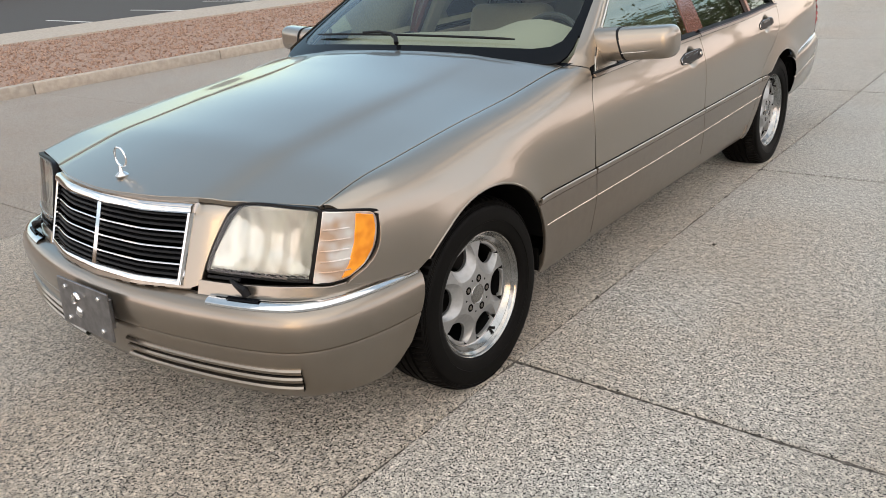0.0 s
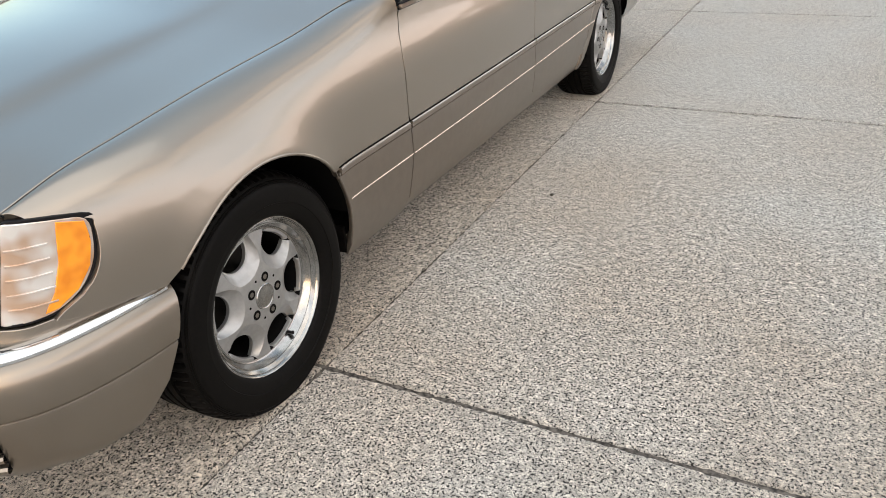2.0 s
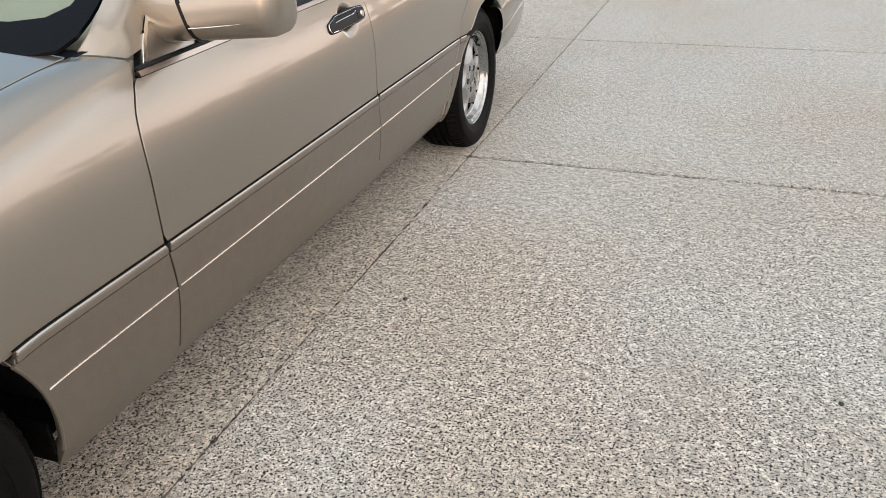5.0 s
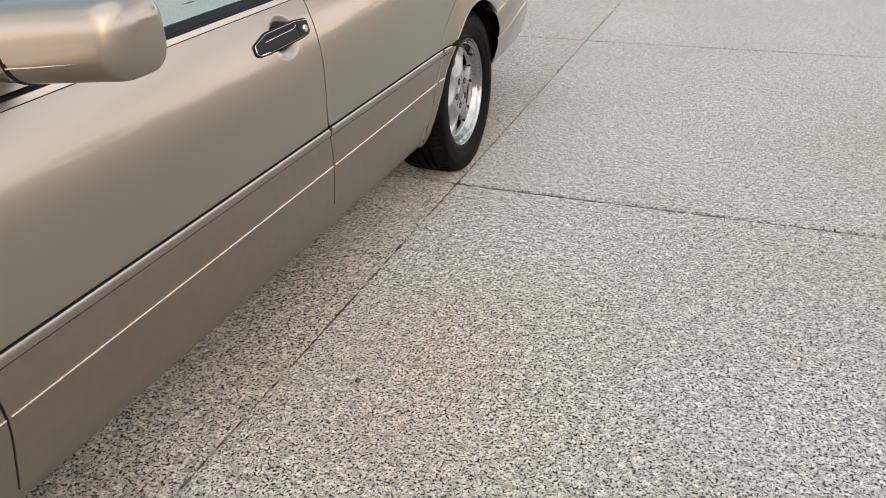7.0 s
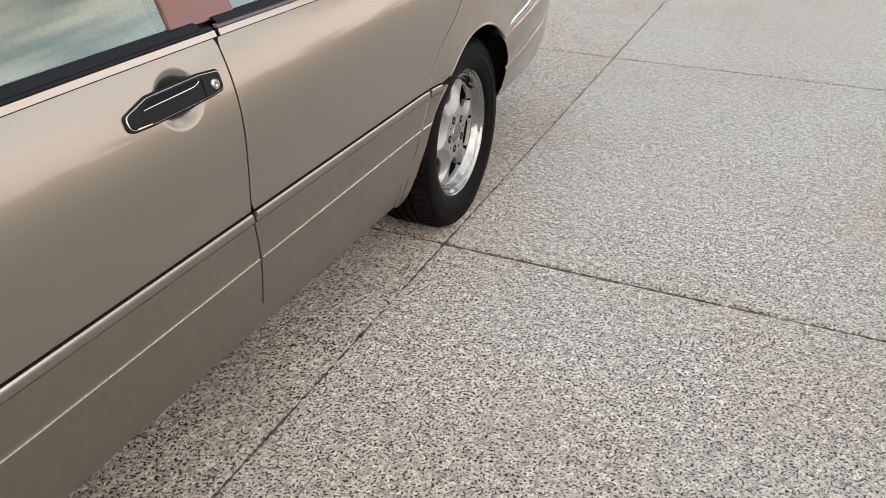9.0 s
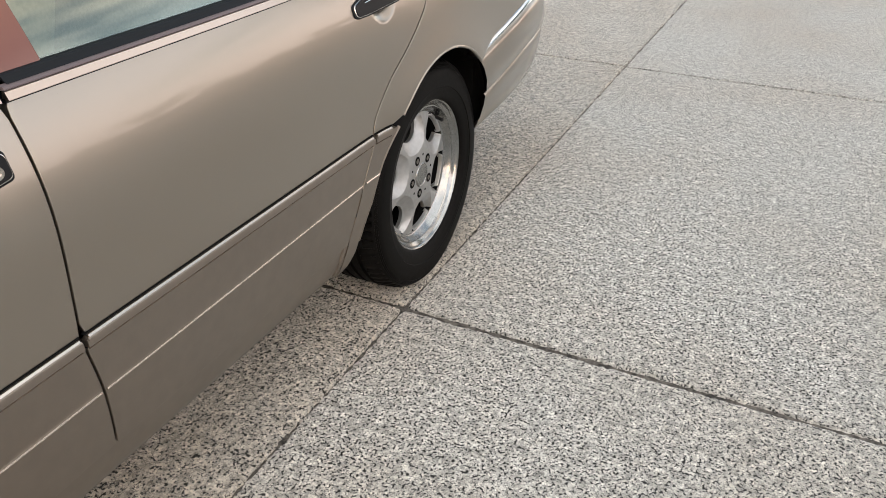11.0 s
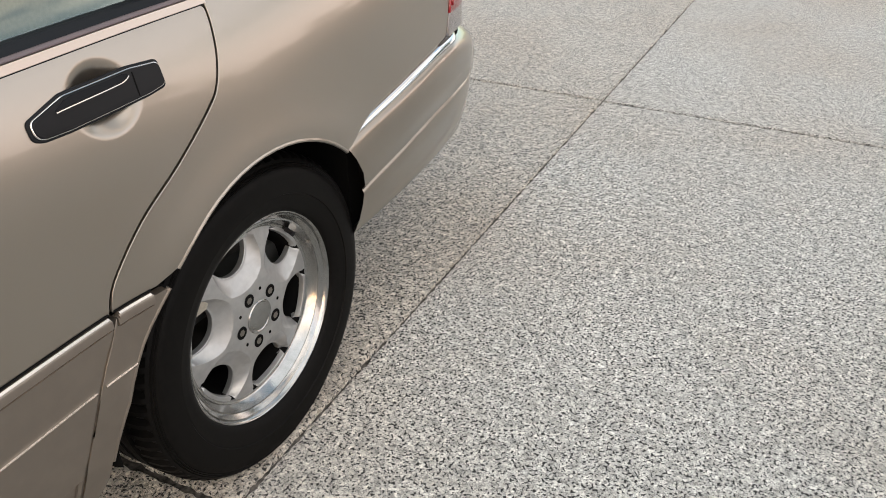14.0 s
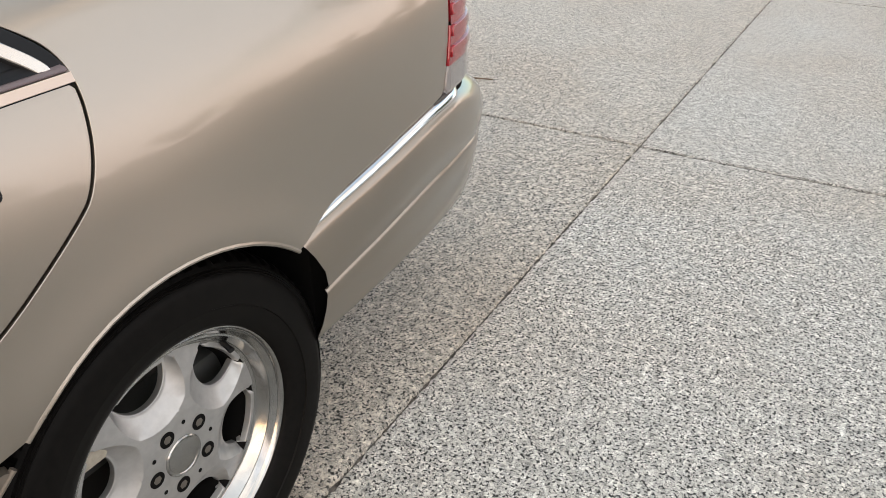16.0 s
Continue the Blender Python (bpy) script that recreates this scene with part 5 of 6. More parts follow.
sweep("bumper_chrome", chr_path, [(-0.024, 0.614), (-0.020, 0.6215), (-0.008, 0.6195), (0.002, 0.613), (0.0055, 0.607), (0.005, 0.602)], CHROME, rbump, "bright chrome bumper strip")
sweep("bumper_gasket", chr_path, [(-0.040, 0.622), (-0.030, 0.628), (-0.019, 0.624)], TRIM, rbump, "black gasket above the strip")

# grille
def bar(name, x0, x1, z0, z1, d0, d1, mat, parent, label="", n=24, bev=0.002):
    bm = bmesh.new()
    rows = []
    prof = [(z0, d0), (z0, d1 - bev), (z0 + bev, d1), (z1 - bev, d1), (z1, d1 - bev), (z1, d0)]
    for x in np.linspace(x0, x1, n):
        rows.append([bm.verts.new(nose(x, z, d)) for z, d in prof])
    for a, b in zip(rows, rows[1:]):
        for i in range(len(prof)):
            j = (i + 1) % len(prof)
            bm.faces.new((a[i], b[i], b[j], a[j]))
    bm.faces.new(rows[0])
    bm.faces.new(rows[-1][::-1])
    bmesh.ops.recalc_face_normals(bm, faces=bm.faces[:])
    return part(name, bm, mat, parent, label)


bm = bmesh.new()
rows = [[bm.verts.new(nose(x, z, -0.05)) for z in (0.57, 0.82)] for x in np.linspace(-0.41, 0.41, 20)]
for a, b in zip(rows, rows[1:]):
    bm.faces.new((a[0], b[0], b[1], a[1]))
grille = part("grille", bm, SHADE, car, "chrome framed radiator grille with black slats")
bar("grille_frame_top", -0.412, 0.412, 0.779, 0.806, -0.03, 0.020, CHROME, grille, "broad chrome top of the grille frame", bev=0.006)
bar("grille_frame_bottom", -0.398, 0.398, 0.574, 0.590, -0.03, 0.014, CHROME, grille, "chrome foot of the grille frame")
for sx in (-1, 1):
    bm = bmesh.new()
    rows = []
    for z in np.linspace(0.576, 0.803, 10):
        xo = 0.397 + 0.014 * (z - 0.576) / 0.227
        rows.append([bm.verts.new(nose(sx * x, z, d)) for x, d in ((xo - 0.015, -0.03), (xo - 0.015, 0.012), (xo - 0.011, 0.016), (xo - 0.003, 0.016), (xo, 0.012), (xo, -0.03))])
    for a, b in zip(rows, rows[1:]):
        for i in range(6):
            bm.faces.new((a[i], b[i], b[(i + 1) % 6], a[(i + 1) % 6]))
    bmesh.ops.recalc_face_normals(bm, faces=bm.faces[:])
    part("grille_frame_side", bm, CHROME, grille, "chrome side of the grille frame")
bar("grille_center_bar", -0.011, 0.011, 0.588, 0.781, -0.03, 0.012, CHROME, grille, "upright chrome center bar", n=2)
for k in range(3):
    z = 0.627 + 0.0465 * k
    bar("grille_chrome_bar", -0.388, 0.388, z, z + 0.0055, -0.03, 0.006, CHROME, grille, "thin chrome grille bar")
for k in range(12):
    z = 0.594 + 0.0155 * k
    bar("grille_slat", -0.386, 0.386, z, z + 0.0075, -0.04, 0.0, TRIM, grille, "black grille slat", n=14)
# painted surround between grille and lamps
for sx in (False, True):
    sur = [(0.414, 0.816), (0.512, 0.816), (0.497, 0.77), (0.474, 0.70), (0.459, 0.64), (0.452, 0.605), (0.448, 0.575), (0.42, 0.566), (0.0, 0.556), (0.0, 0.572), (0.399, 0.574)]

    def front_skin(x, z):
        """The nose beside the grille, rolling back under the bonnet's edge."""
        xx, y, zz = nose(x, z, 0.004)
        edge = max(0.0, (x - (0.40 + 0.06 * (z - 0.57))) / 0.05)
        return xx, y + 0.030 * max(0.0, (z - 0.765) / 0.05) ** 2 + 0.010 * edge * edge, zz

    panel("grille_surround", dense(sur, 0.02), front_skin, PAINT, car, 0.012, 0.012, lip=0.006, depth=0.04, mirror=sx, core=lambda p: Vector((p.x * 0.5, 0.5, 0.6)), label="painted surround of the grille")

# underbody and wheel wells
bm = bmesh.new()
box(bm, (-0.80, -0.55, 0.20), (0.80, -0.40, 0.55), 0.01)
box(bm, (-0.80, 0.42, 0.25), (0.80, 2.70, 0.34), 0.01)
box(bm, (-0.78, 3.60, 0.30), (0.78, 4.08, 0.62), 0.01)
box(bm, (-0.50, -0.60, 0.24), (0.50, 3.70, 0.36), 0.01)
box(bm, (-0.52, -0.66, 0.55), (0.52, -0.62, 0.70), 0.0)
for sx in (-1, 1):
    box(bm, (sx * 0.75 - 0.14, 3.475, 0.37), (sx * 0.75 + 0.14, 3.60, 0.63), 0.0)
    box(bm, (sx * 0.74 - 0.14, -0.56, 0.28), (sx * 0.74 + 0.14, -0.43, 0.54), 0.0)
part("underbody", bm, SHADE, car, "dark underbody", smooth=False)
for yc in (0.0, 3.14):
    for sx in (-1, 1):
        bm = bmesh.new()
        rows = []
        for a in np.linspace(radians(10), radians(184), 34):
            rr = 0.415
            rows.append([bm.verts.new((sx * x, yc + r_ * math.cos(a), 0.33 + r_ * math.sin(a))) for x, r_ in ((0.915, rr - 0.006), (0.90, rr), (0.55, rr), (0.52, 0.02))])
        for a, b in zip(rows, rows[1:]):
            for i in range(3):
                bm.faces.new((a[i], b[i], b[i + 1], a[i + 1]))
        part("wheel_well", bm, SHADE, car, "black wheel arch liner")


# ---- wheels ----
def window_line():
    """The inner side and flanks of a wheel's window, on the axis (1, 0) of the wheel's plane."""
    line = []
    for k in range(23):
        r = 0.112 + 0.066 * (1 - math.cos(k * math.pi / 44))
        w = 0.058 * math.sqrt(max(0.0, 1 - ((0.200 - r) / 0.088) ** 2))
        a = math.asin(w / r)
        line.append((r * math.cos(a), r * math.sin(a)))
    return [(x, -y) for x, y in line[::-1][:-1]] + line


EDGE = window_line()
FACE_R = 0.1835
SCOOP = 0.033
WINDOW_TURN = radians(51)


def seg(a, b, x0, y0, x1, y1):
    dx, dy = x1 - x0, y1 - y0
    t = min(1.0, max(0.0, ((a - x0) * dx + (b - y0) * dy) / (dx * dx + dy * dy + 1e-12)))
    return math.hypot(a - x0 - t * dx, b - y0 - t * dy)


def scoop(r):
    """The width of the scoop round a window: broad towards the hub, narrow at the rim."""
    return SCOOP - 0.024 * min(1.0, max(0.0, (r - 0.105) / 0.068))


def turned(pts, a):
    return [(x * math.cos(a) - y * math.sin(a), x * math.sin(a) + y * math.cos(a)) for x, y in pts]


def face_map(a, b):
    """The wheel's face: a dished disc with a scoop round each window."""
    r = math.hypot(a, b)
    q = (math.atan2(b, a) - WINDOW_TURN) % (math.pi / 3)
    if q > math.pi / 6:
        q -= math.pi / 3
    u, v = r * math.cos(q), r * math.sin(q)
    x = 0.0815 - 0.0165 * min(1, max(0, (r - 0.062) / 0.121)) ** 1.35
    if r > 0.07:
        d = min(seg(u, v, *p, *p2) for p, p2 in zip(EDGE, EDGE[1:]))
        t = max(0.0, 1 - d / scoop(r))
        x -= 0.0185 * (1.3 * t - 0.3 * t * t)
    return x, a, b


def make_wheel(name, label):
    wheel = new(name)
    tread = [(-0.118, 0.245), (-0.124, 0.27), (-0.122, 0.30), (-0.112, 0.322), (-0.100, 0.333), (-0.085, 0.339)]
    for x in (-0.052, -0.018, 0.018, 0.052):
        tread += [(x - 0.006, 0.3425), (x - 0.005, 0.335), (x + 0.005, 0.335), (x + 0.006, 0.3425)]
    tread += [(0.085, 0.339), (0.098, 0.334), (0.104, 0.329), (0.1085, 0.3245), (0.1075, 0.3225), (0.1115, 0.3205), (0.1105, 0.3185), (0.114, 0.3165), (0.113, 0.3145), (0.117, 0.311), (0.1195, 0.301), (0.121, 0.292), (0.1225, 0.275), (0.1220, 0.264), (0.1195, 0.2625), (0.1195, 0.2605), (0.1185, 0.258), (0.116, 0.245), (0.112, 0.234), (0.107, 0.2255), (0.103, 0.2235), (0.096, 0.222)]
    n = 216

    def cut(k, i, r):
        if k % 3 == 0 and r > 0.330 and (i < 8 or i > 20):
            return r - 0.009
        return r

    bm = lathe(tread, n, arc=cut)
    for v in bm.verts:
        if v.co.z < -0.328:
            v.co.z = -0.328
        if v.co.z < -0.27 and abs(v.co.x) > 0.1:
            v.co.x *= 1 + 0.04 * (-(v.co.z) - 0.27) / 0.06
    part("tyre", bm, RUBBER, wheel, "black road tyre")
    lip = [(0.0640, 0.1825), (0.0655, 0.187), (0.0675, 0.1895), (0.0665, 0.1905), (0.073, 0.195), (0.080, 0.1985), (0.086, 0.2015), (0.0855, 0.2045), (0.089, 0.2075), (0.0925, 0.2115), (0.0945, 0.2135), (0.0935, 0.2150), (0.0965, 0.2165), (0.1005, 0.2185), (0.1025, 0.2215), (0.1015, 0.2245), (0.097, 0.2255)]
    rim = part("rim", lathe(lip, 96), POLISHED, wheel, "polished alloy rim lip")
    # the face with its six windows
    R1 = math.hypot(*EDGE[0])
    a1 = math.atan2(EDGE[-1][1], EDGE[-1][0])
    window = EDGE + [(R1 * math.cos(c), R1 * math.sin(c)) for c in np.linspace(a1, -a1, 24)[1:-1]]
    seeds = []
    fine = dense(EDGE, 0.0018, False)
    for part_of in (0.15, 0.35, 0.55, 0.75, 0.97, 1.03, 1.15):
        grown = []
        for i, p in enumerate(fine):
            p0, p1 = fine[max(i - 1, 0)], fine[min(i + 1, len(fine) - 1)]
            w = Vector((p1[0] - p0[0], p1[1] - p0[1])).normalized()
            d = 0.01
            for _ in range(5):
                d = part_of * scoop(math.hypot(p[0] - w.y * d, p[1] + w.x * d))
            grown.append((p[0] - w.y * d, p[1] + w.x * d))
        seeds.append(grown)
    ring = [(FACE_R * math.cos(c), FACE_R * math.sin(c)) for c in np.linspace(0, 2 * math.pi, 121)[:-1]]
    ang = [math.pi / 3 * k + WINDOW_TURN for k in range(6)]
    off_line = [p for g in seeds for p in g if math.hypot(*p) < 0.174]
    face = panel("wheel_face", ring, face_map, ALLOY, wheel, 0.0065, 0.0065, lip=0.002, depth=0.012, core=lambda p: Vector((-1, 0, 0)), holes=[turned(window, c) for c in ang], seeds=[p for c in ang for p in turned(off_line, c)], label="silver six-spoke wheel face")
    # Disc and barrel are coloured dark to stand for the shade behind the windows.
    bm = lathe([(-0.06, 0.03), (-0.06, 0.150), (-0.05, 0.153), (-0.04, 0.150), (-0.04, 0.07)], 48)
    part("brake_disc", bm, material("brake_iron", (0.05, 0.045, 0.04), 0.6, 0.6), wheel, "dull brake disc, darkened for the shade inside the wheel")
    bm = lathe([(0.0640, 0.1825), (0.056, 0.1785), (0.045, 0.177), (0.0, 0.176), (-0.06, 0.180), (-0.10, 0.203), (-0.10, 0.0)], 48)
    part("rim_barrel", bm, SHADE, wheel, "inner rim barrel coloured black for the shade inside")
    cap = lathe([(x + 0.0345, r) for x, r in ((0.040, 0.0365), (0.0485, 0.0365), (0.0505, 0.0345), (0.0500, 0.0325), (0.0485, 0.0305), (0.0500, 0.018), (0.0505, 0.0))], 40)
    part("center_cap", cap, POLISHED, wheel, "round polished center cap")
    for k in range(5):
        a = 2 * math.pi * k / 5 + radians(4)
        bm = lathe([(0.030, 0.0095), (0.0462, 0.0090), (0.0475, 0.0075), (0.0478, 0.0)], 6)
        bmesh.ops.translate(bm, vec=(0.0350, 0.056 * math.cos(a), 0.056 * math.sin(a)), verts=bm.verts[:])
        part("wheel_bolt", bm, BOLT, wheel, "recessed steel wheel bolt", smooth=False)
        # Flat dark discs paint the shade of the bolt wells and dimples; nothing is sunk.
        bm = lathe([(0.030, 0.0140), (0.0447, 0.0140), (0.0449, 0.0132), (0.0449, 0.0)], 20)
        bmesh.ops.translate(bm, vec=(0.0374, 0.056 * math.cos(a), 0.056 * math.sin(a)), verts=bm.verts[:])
        part("bolt_well", bm, SHADE, wheel, "near-black disc for the shade round the wheel bolt")
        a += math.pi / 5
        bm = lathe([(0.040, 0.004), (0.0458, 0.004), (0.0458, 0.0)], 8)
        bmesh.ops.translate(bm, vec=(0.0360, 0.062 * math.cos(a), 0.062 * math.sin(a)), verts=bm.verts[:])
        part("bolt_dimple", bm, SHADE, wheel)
    a = radians(-65)
    bm = tube([(0.055, 0.190 * math.cos(a), 0.190 * math.sin(a)), (0.078, 0.184 * math.cos(a), 0.184 * math.sin(a)), (0.088, 0.181 * math.cos(a), 0.181 * math.sin(a))], [0.007, 0.005, 0.006], 8)
    part("valve", bm, TRIM, wheel, "black valve stem")
    wheel.parent = car
    return wheel


wheel = make_wheel("wheel", "")
wheel.location = (0.805, 0, 0.328)
for x, y, turn, lean in ((0.795, 3.14, 110, 0), (-0.805, 0, 60, 180), (-0.795, 3.14, 180, 180)):
    twin = copy_thing(wheel, pose(x, y, 0.328, 0, 0, lean))
    for o in twin.children:
        if not o.name.startswith("tyre"):
            o.matrix_basis = pose(0, 0, 0, turn, 0, 0)

# ---- greenhouse ----
A_LINE = lambda k: 0.82 + 0.72 * k
C_LINE = lambda k: 3.10 - 0.26 * k - 0.06 * k * k
BELT2 = lambda y: BELT(min(max(y, 0.78), 3.1)) + 0.025


def house(y, k):
    """The side glass plane: k 0 at the belt, 1 at the roof rail."""
    zb = BELT2(y)
    t = max(0.0, (y - 3.0)) * 0.25 + max(0.0, 1.1 - y) * 0.12
    x0 = side_x(BELT(min(max(y, 0.78), 3.1)) + 0.012, y) - 0.014 - t * 0.3
    return x0 - (0.27) * (0.72 * k + 0.28 * k * k), y, zb + (1.435 - zb) * (k - 0.05 * k * k) / 0.95


def screen(a, k):
    """The windshield: a -1..1 across, k 0 foot to 1 roof."""
    w = 0.835 * (1 - k) + 0.64 * k
    yf, yt = 0.625 + 0.140 * a * a, 1.50 + 0.06 * a * a
    zf, zt = 1.030 - 0.030 * a * a, 1.487 - 0.045 * a * a
    return w * a, yf + (yt - yf) * k, zf + (zt - zf) * k + 0.05 * k * (1 - k)


TRIM_Y = curve([-0.04, 0.07, 0.19, 0.32, 0.65, 0.90], [0.864, 0.906, 0.968, 1.06, 1.33, 1.51])


def shifted(line, d):
    """A line of the side glass plane moved forwards and down by d metres."""
    out = []
    for i, (y, k) in enumerate(line):
        a, b = line[max(i - 1, 0)], line[min(i + 1, len(line) - 1)]
        w = Vector((b[0] - a[0], (b[1] - a[1]) * 0.45)).normalized()
        out.append((y - w.y * d, k + w.x * d / 0.45))
    return out


for side in (False, True):
    inner = lambda p: Vector((0, p.y, 1.1))
    gl = [(1.035, 0.0), (1.82, 0.0), (1.845, 0.92)] + smooth([(1.53, 0.92), (1.40, 0.72), (1.15, 0.38), (1.035, 0.24)], 4)
    df = [o for o in car.children if o.name.startswith("front_door")][1 if side else 0]
    dr = [o for o in car.children if o.name.startswith("rear_door")][1 if side else 0]
    panel("window_glass", gl, house, WINDOW, df, 0.06, 0.1, lip=0.001, depth=0.004, off=-0.004, mirror=side, core=inner, label="green tinted side window").visible_shadow = False
    gl = [(1.985, 0.0), (3.0, 0.0)] + smooth([(2.99, 0.04), (2.89, 0.18), (2.76, 0.40), (2.60, 0.75), (2.54, 0.92)], 4) + [(1.955, 0.92)]
    panel("window_glass", gl, house, WINDOW, dr, 0.06, 0.1, lip=0.001, depth=0.004, off=-0.004, mirror=side, core=inner, label="green tinted side window").visible_shadow = False
    panel("pillar_cover", [(1.815, 0.0), (1.99, 0.0), (1.96, 0.93), (1.84, 0.93)], house, PILLAR, df, 0.06, 0.1, lip=0.002, depth=0.03, off=0.001, mirror=side, core=inner, label="glossy dark red-brown pillar cover")
    fr = smooth([(3.086, -0.065), (3.079, -0.02), (3.060, 0.03), (3.018, 0.10), (2.945, 0.22), (2.82, 0.42), (2.60, 0.95)], 4)
    bands = [shifted(fr, d) for d in (0.0, 0.016, 0.027, 0.040)]
    bands[1:] = [[p for p in b if p[1] > -0.03] for b in bands[1:]]
    panel("window_frame", bands[0] + bands[1][::-1], house, SEAL, dr, 0.02, 0.04, lip=0.003, depth=0.03, off=0.015, mirror=side, core=inner, label="black rear window frame")
    panel("window_trim", bands[1] + bands[2][::-1], house, SATIN, dr, 0.02, 0.04, lip=0.003, depth=0.03, off=0.018, mirror=side, core=inner, label="bright rear window trim")
    panel("glass_seal", bands[2] + bands[3][::-1], house, SEAL, dr, 0.02, 0.04, lip=0.002, depth=0.03, off=0.009, mirror=side, core=inner, label="black rubber glass seal")
    for ya, yb, off, mt, nm, lb in ((2.592, 2.688, 0.0, DIVIDER_SEAL, "divider_seal", "dark brown rubber of the window divider"), (2.640, 2.667, 0.004, DIVIDER, "window_divider", "dull pinkish bar dividing the rear window")):
        panel(nm, dense([(ya, 0.0), (yb, 0.0), (yb - 0.055, 0.90), (ya - 0.055, 0.90)], 0.06), house, mt, dr, 0.05, 0.08, lip=0.001, depth=0.008, off=off, mirror=side, core=inner, label=lb)
    ap = [(1.46, 0.90), (1.58, 0.94), (2.56, 0.94), (2.62, 1.02), (1.50, 1.02)]
    rail = panel("roof_rail", ap, house, PAINT, car, 0.05, 0.06, lip=0.004, depth=0.05, off=0.004, mirror=side, core=inner, label="painted roof rail")
    # windshield pillar, growing out of the fender's rear edge
    bm = bmesh.new()
    rows = [[body(y + 0.0065, s) for y, s in TOP_EDGE[::-1]][::-1]]
    nu = len(rows[0])
    for k in (0.035, 0.07, 0.12, 0.18, 0.25, 0.35, 0.5, 0.65, 0.8, 0.9, 1.0):
        le = Vector(screen(1.0, k)) + Vector((0.004, -0.006, 0.006))
        ri = Vector(house(TRIM_Y(k) - 0.004, k)) + Vector((0.006, 0, 0))
        row = []
        for i in range(nu):
            u = i / (nu - 1)
            row.append(tuple(le.lerp(ri, u) + Vector((0.78, -0.5, 0.37)) * (0.012 * math.sin(math.pi * u) * min(1.0, k / 0.15))))
        rows.append(row)
    vs = [[bm.verts.new((-x if side else x, y, z)) for x, y, z in row] for row in rows]
    for p, q in zip(vs, vs[1:]):
        for i in range(nu - 1):
            bm.faces.new((p[i], p[i + 1], q[i + 1], q[i]))
    bmesh.ops.recalc_face_normals(bm, faces=bm.faces[:])
    if sum((f.normal.x for f in bm.faces)) * (-1 if side else 1) < 0:
        bmesh.ops.reverse_faces(bm, faces=bm.faces[:])
    part("windshield_pillar", bm, PAINT, car, "painted windshield pillar")
    cp = shifted(fr, -0.005) + [(2.60, 1.02), (2.95, 1.02)] + smooth([(3.10, 0.80), (3.30, 0.42), (3.50, 0.10), (3.56, 0.05)], 4) + [(3.04, 0.05)]
    cp = [p for p in cp if p[1] > 0.045]
    panel("rear_pillar", cp, house, PAINT, car, 0.05, 0.06, lip=0.004, depth=0.05, off=0.003, mirror=side, core=inner, label="broad painted rear pillar")
    ch = [(TRIM_Y(k), k) for k in (-0.04, -0.02, 0.0, 0.03, 0.06, 0.10, 0.14, 0.20, 0.28, 0.4, 0.55, 0.7, 0.88)]
    ch2, ch3 = [(y + 0.012, k) for y, k in ch], [(y + 0.016, k) for y, k in ch]
    panel("pillar_trim", ch + ch2[::-1], house, SATIN, df, 0.02, 0.04, lip=0.002, depth=0.02, off=0.010, mirror=side, core=inner, label="bright window frame trim")
    panel("trim_gasket", [(y - 0.004, k) for y, k in ch] + ch3[::-1], house, SEAL, df, 0.02, 0.04, lip=0.001, depth=0.02, off=0.003, mirror=side, core=inner, label="black gasket of the frame trim")
    sail = [(1.05, -0.062), (1.055, 0.22)] + [p for p in ch3[::-1] if p[1] < 0.22]
    sail[-1] = (sail[-1][0], -0.042)
    panel("mirror_sail", sail, house, PAINT, df, 0.03, 0.05, lip=0.003, depth=0.02, off=0.008, mirror=side, core=inner, label="painted mirror sail")
    sub = [(0.90, -0.06), (3.05, -0.06), (3.05, 0.0), (0.90, 0.0)]
    panel("inner_seal", dense(sub, 0.1), house, TRIM, df, 0.1, 0.1, lip=0.001, depth=0.02, off=-0.010, mirror=side, core=inner)

    # door mirror: a painted fairing on the door, a gasket and the rounded housing
    def ring_at(x, yc, zc, hy, hz, lean=0.0, back=1.0, flat=None):
        """A rounded section across the mirror; lean tilts it inwards at the top."""
        row = []
        for k in range(36):
            a = 2 * math.pi * k / 36
            cy, cz = math.cos(a), math.sin(a)
            dy, dz = math.copysign(abs(cy) ** 0.62, cy) * hy, math.copysign(abs(cz) ** 0.62, cz) * hz
            if dy > 0:
                dy *= back
            xx = x - lean * dz if flat is None else flat(zc + dz)
            row.append((xx, yc + dy, zc + dz))
        return row

    def loft(rows, close):
        bm = bmesh.new()
        vs = [[bm.verts.new((-x if side else x, y, z)) for x, y, z in row] for row in rows]
        for p, q in zip(vs, vs[1:]):
            for i in range(36):
                bm.faces.new((p[i], p[(i + 1) % 36], q[(i + 1) % 36], q[i]))
        if close:
            bm.faces.new(vs[-1])
        bmesh.ops.recalc_face_normals(bm, faces=bm.faces[:])
        if close is False and sum((f.normal.y * (f.calc_center_median().y - 1.0) for f in bm.faces)) < 0:
            bmesh.ops.reverse_faces(bm, faces=bm.faces[:])
        return bm

    MZ = 1.036
    rows = []
    for t in [0.0, 0.15, 0.35, 0.55, 0.72, 0.80, 0.86, 0.91, 0.95, 0.98, 0.995, 1.0]:
        e = max(0.0, (t - 0.80) / 0.20)
        f = max(0.12, math.sqrt(max(0.0, 1 - e ** 2.6)))
        rows.append(ring_at(0.950 + 0.191 * t, 1.012 + 0.045 * t, MZ + 0.006 * t, 0.072 * (0.35 + 0.65 * f), 0.064 * (0.30 + 0.70 * f), 0.28 * (1 - t), 0.72))
    housing = part("mirror_housing", loft(rows, True), PAINT, df, "rounded champagne mirror housing")
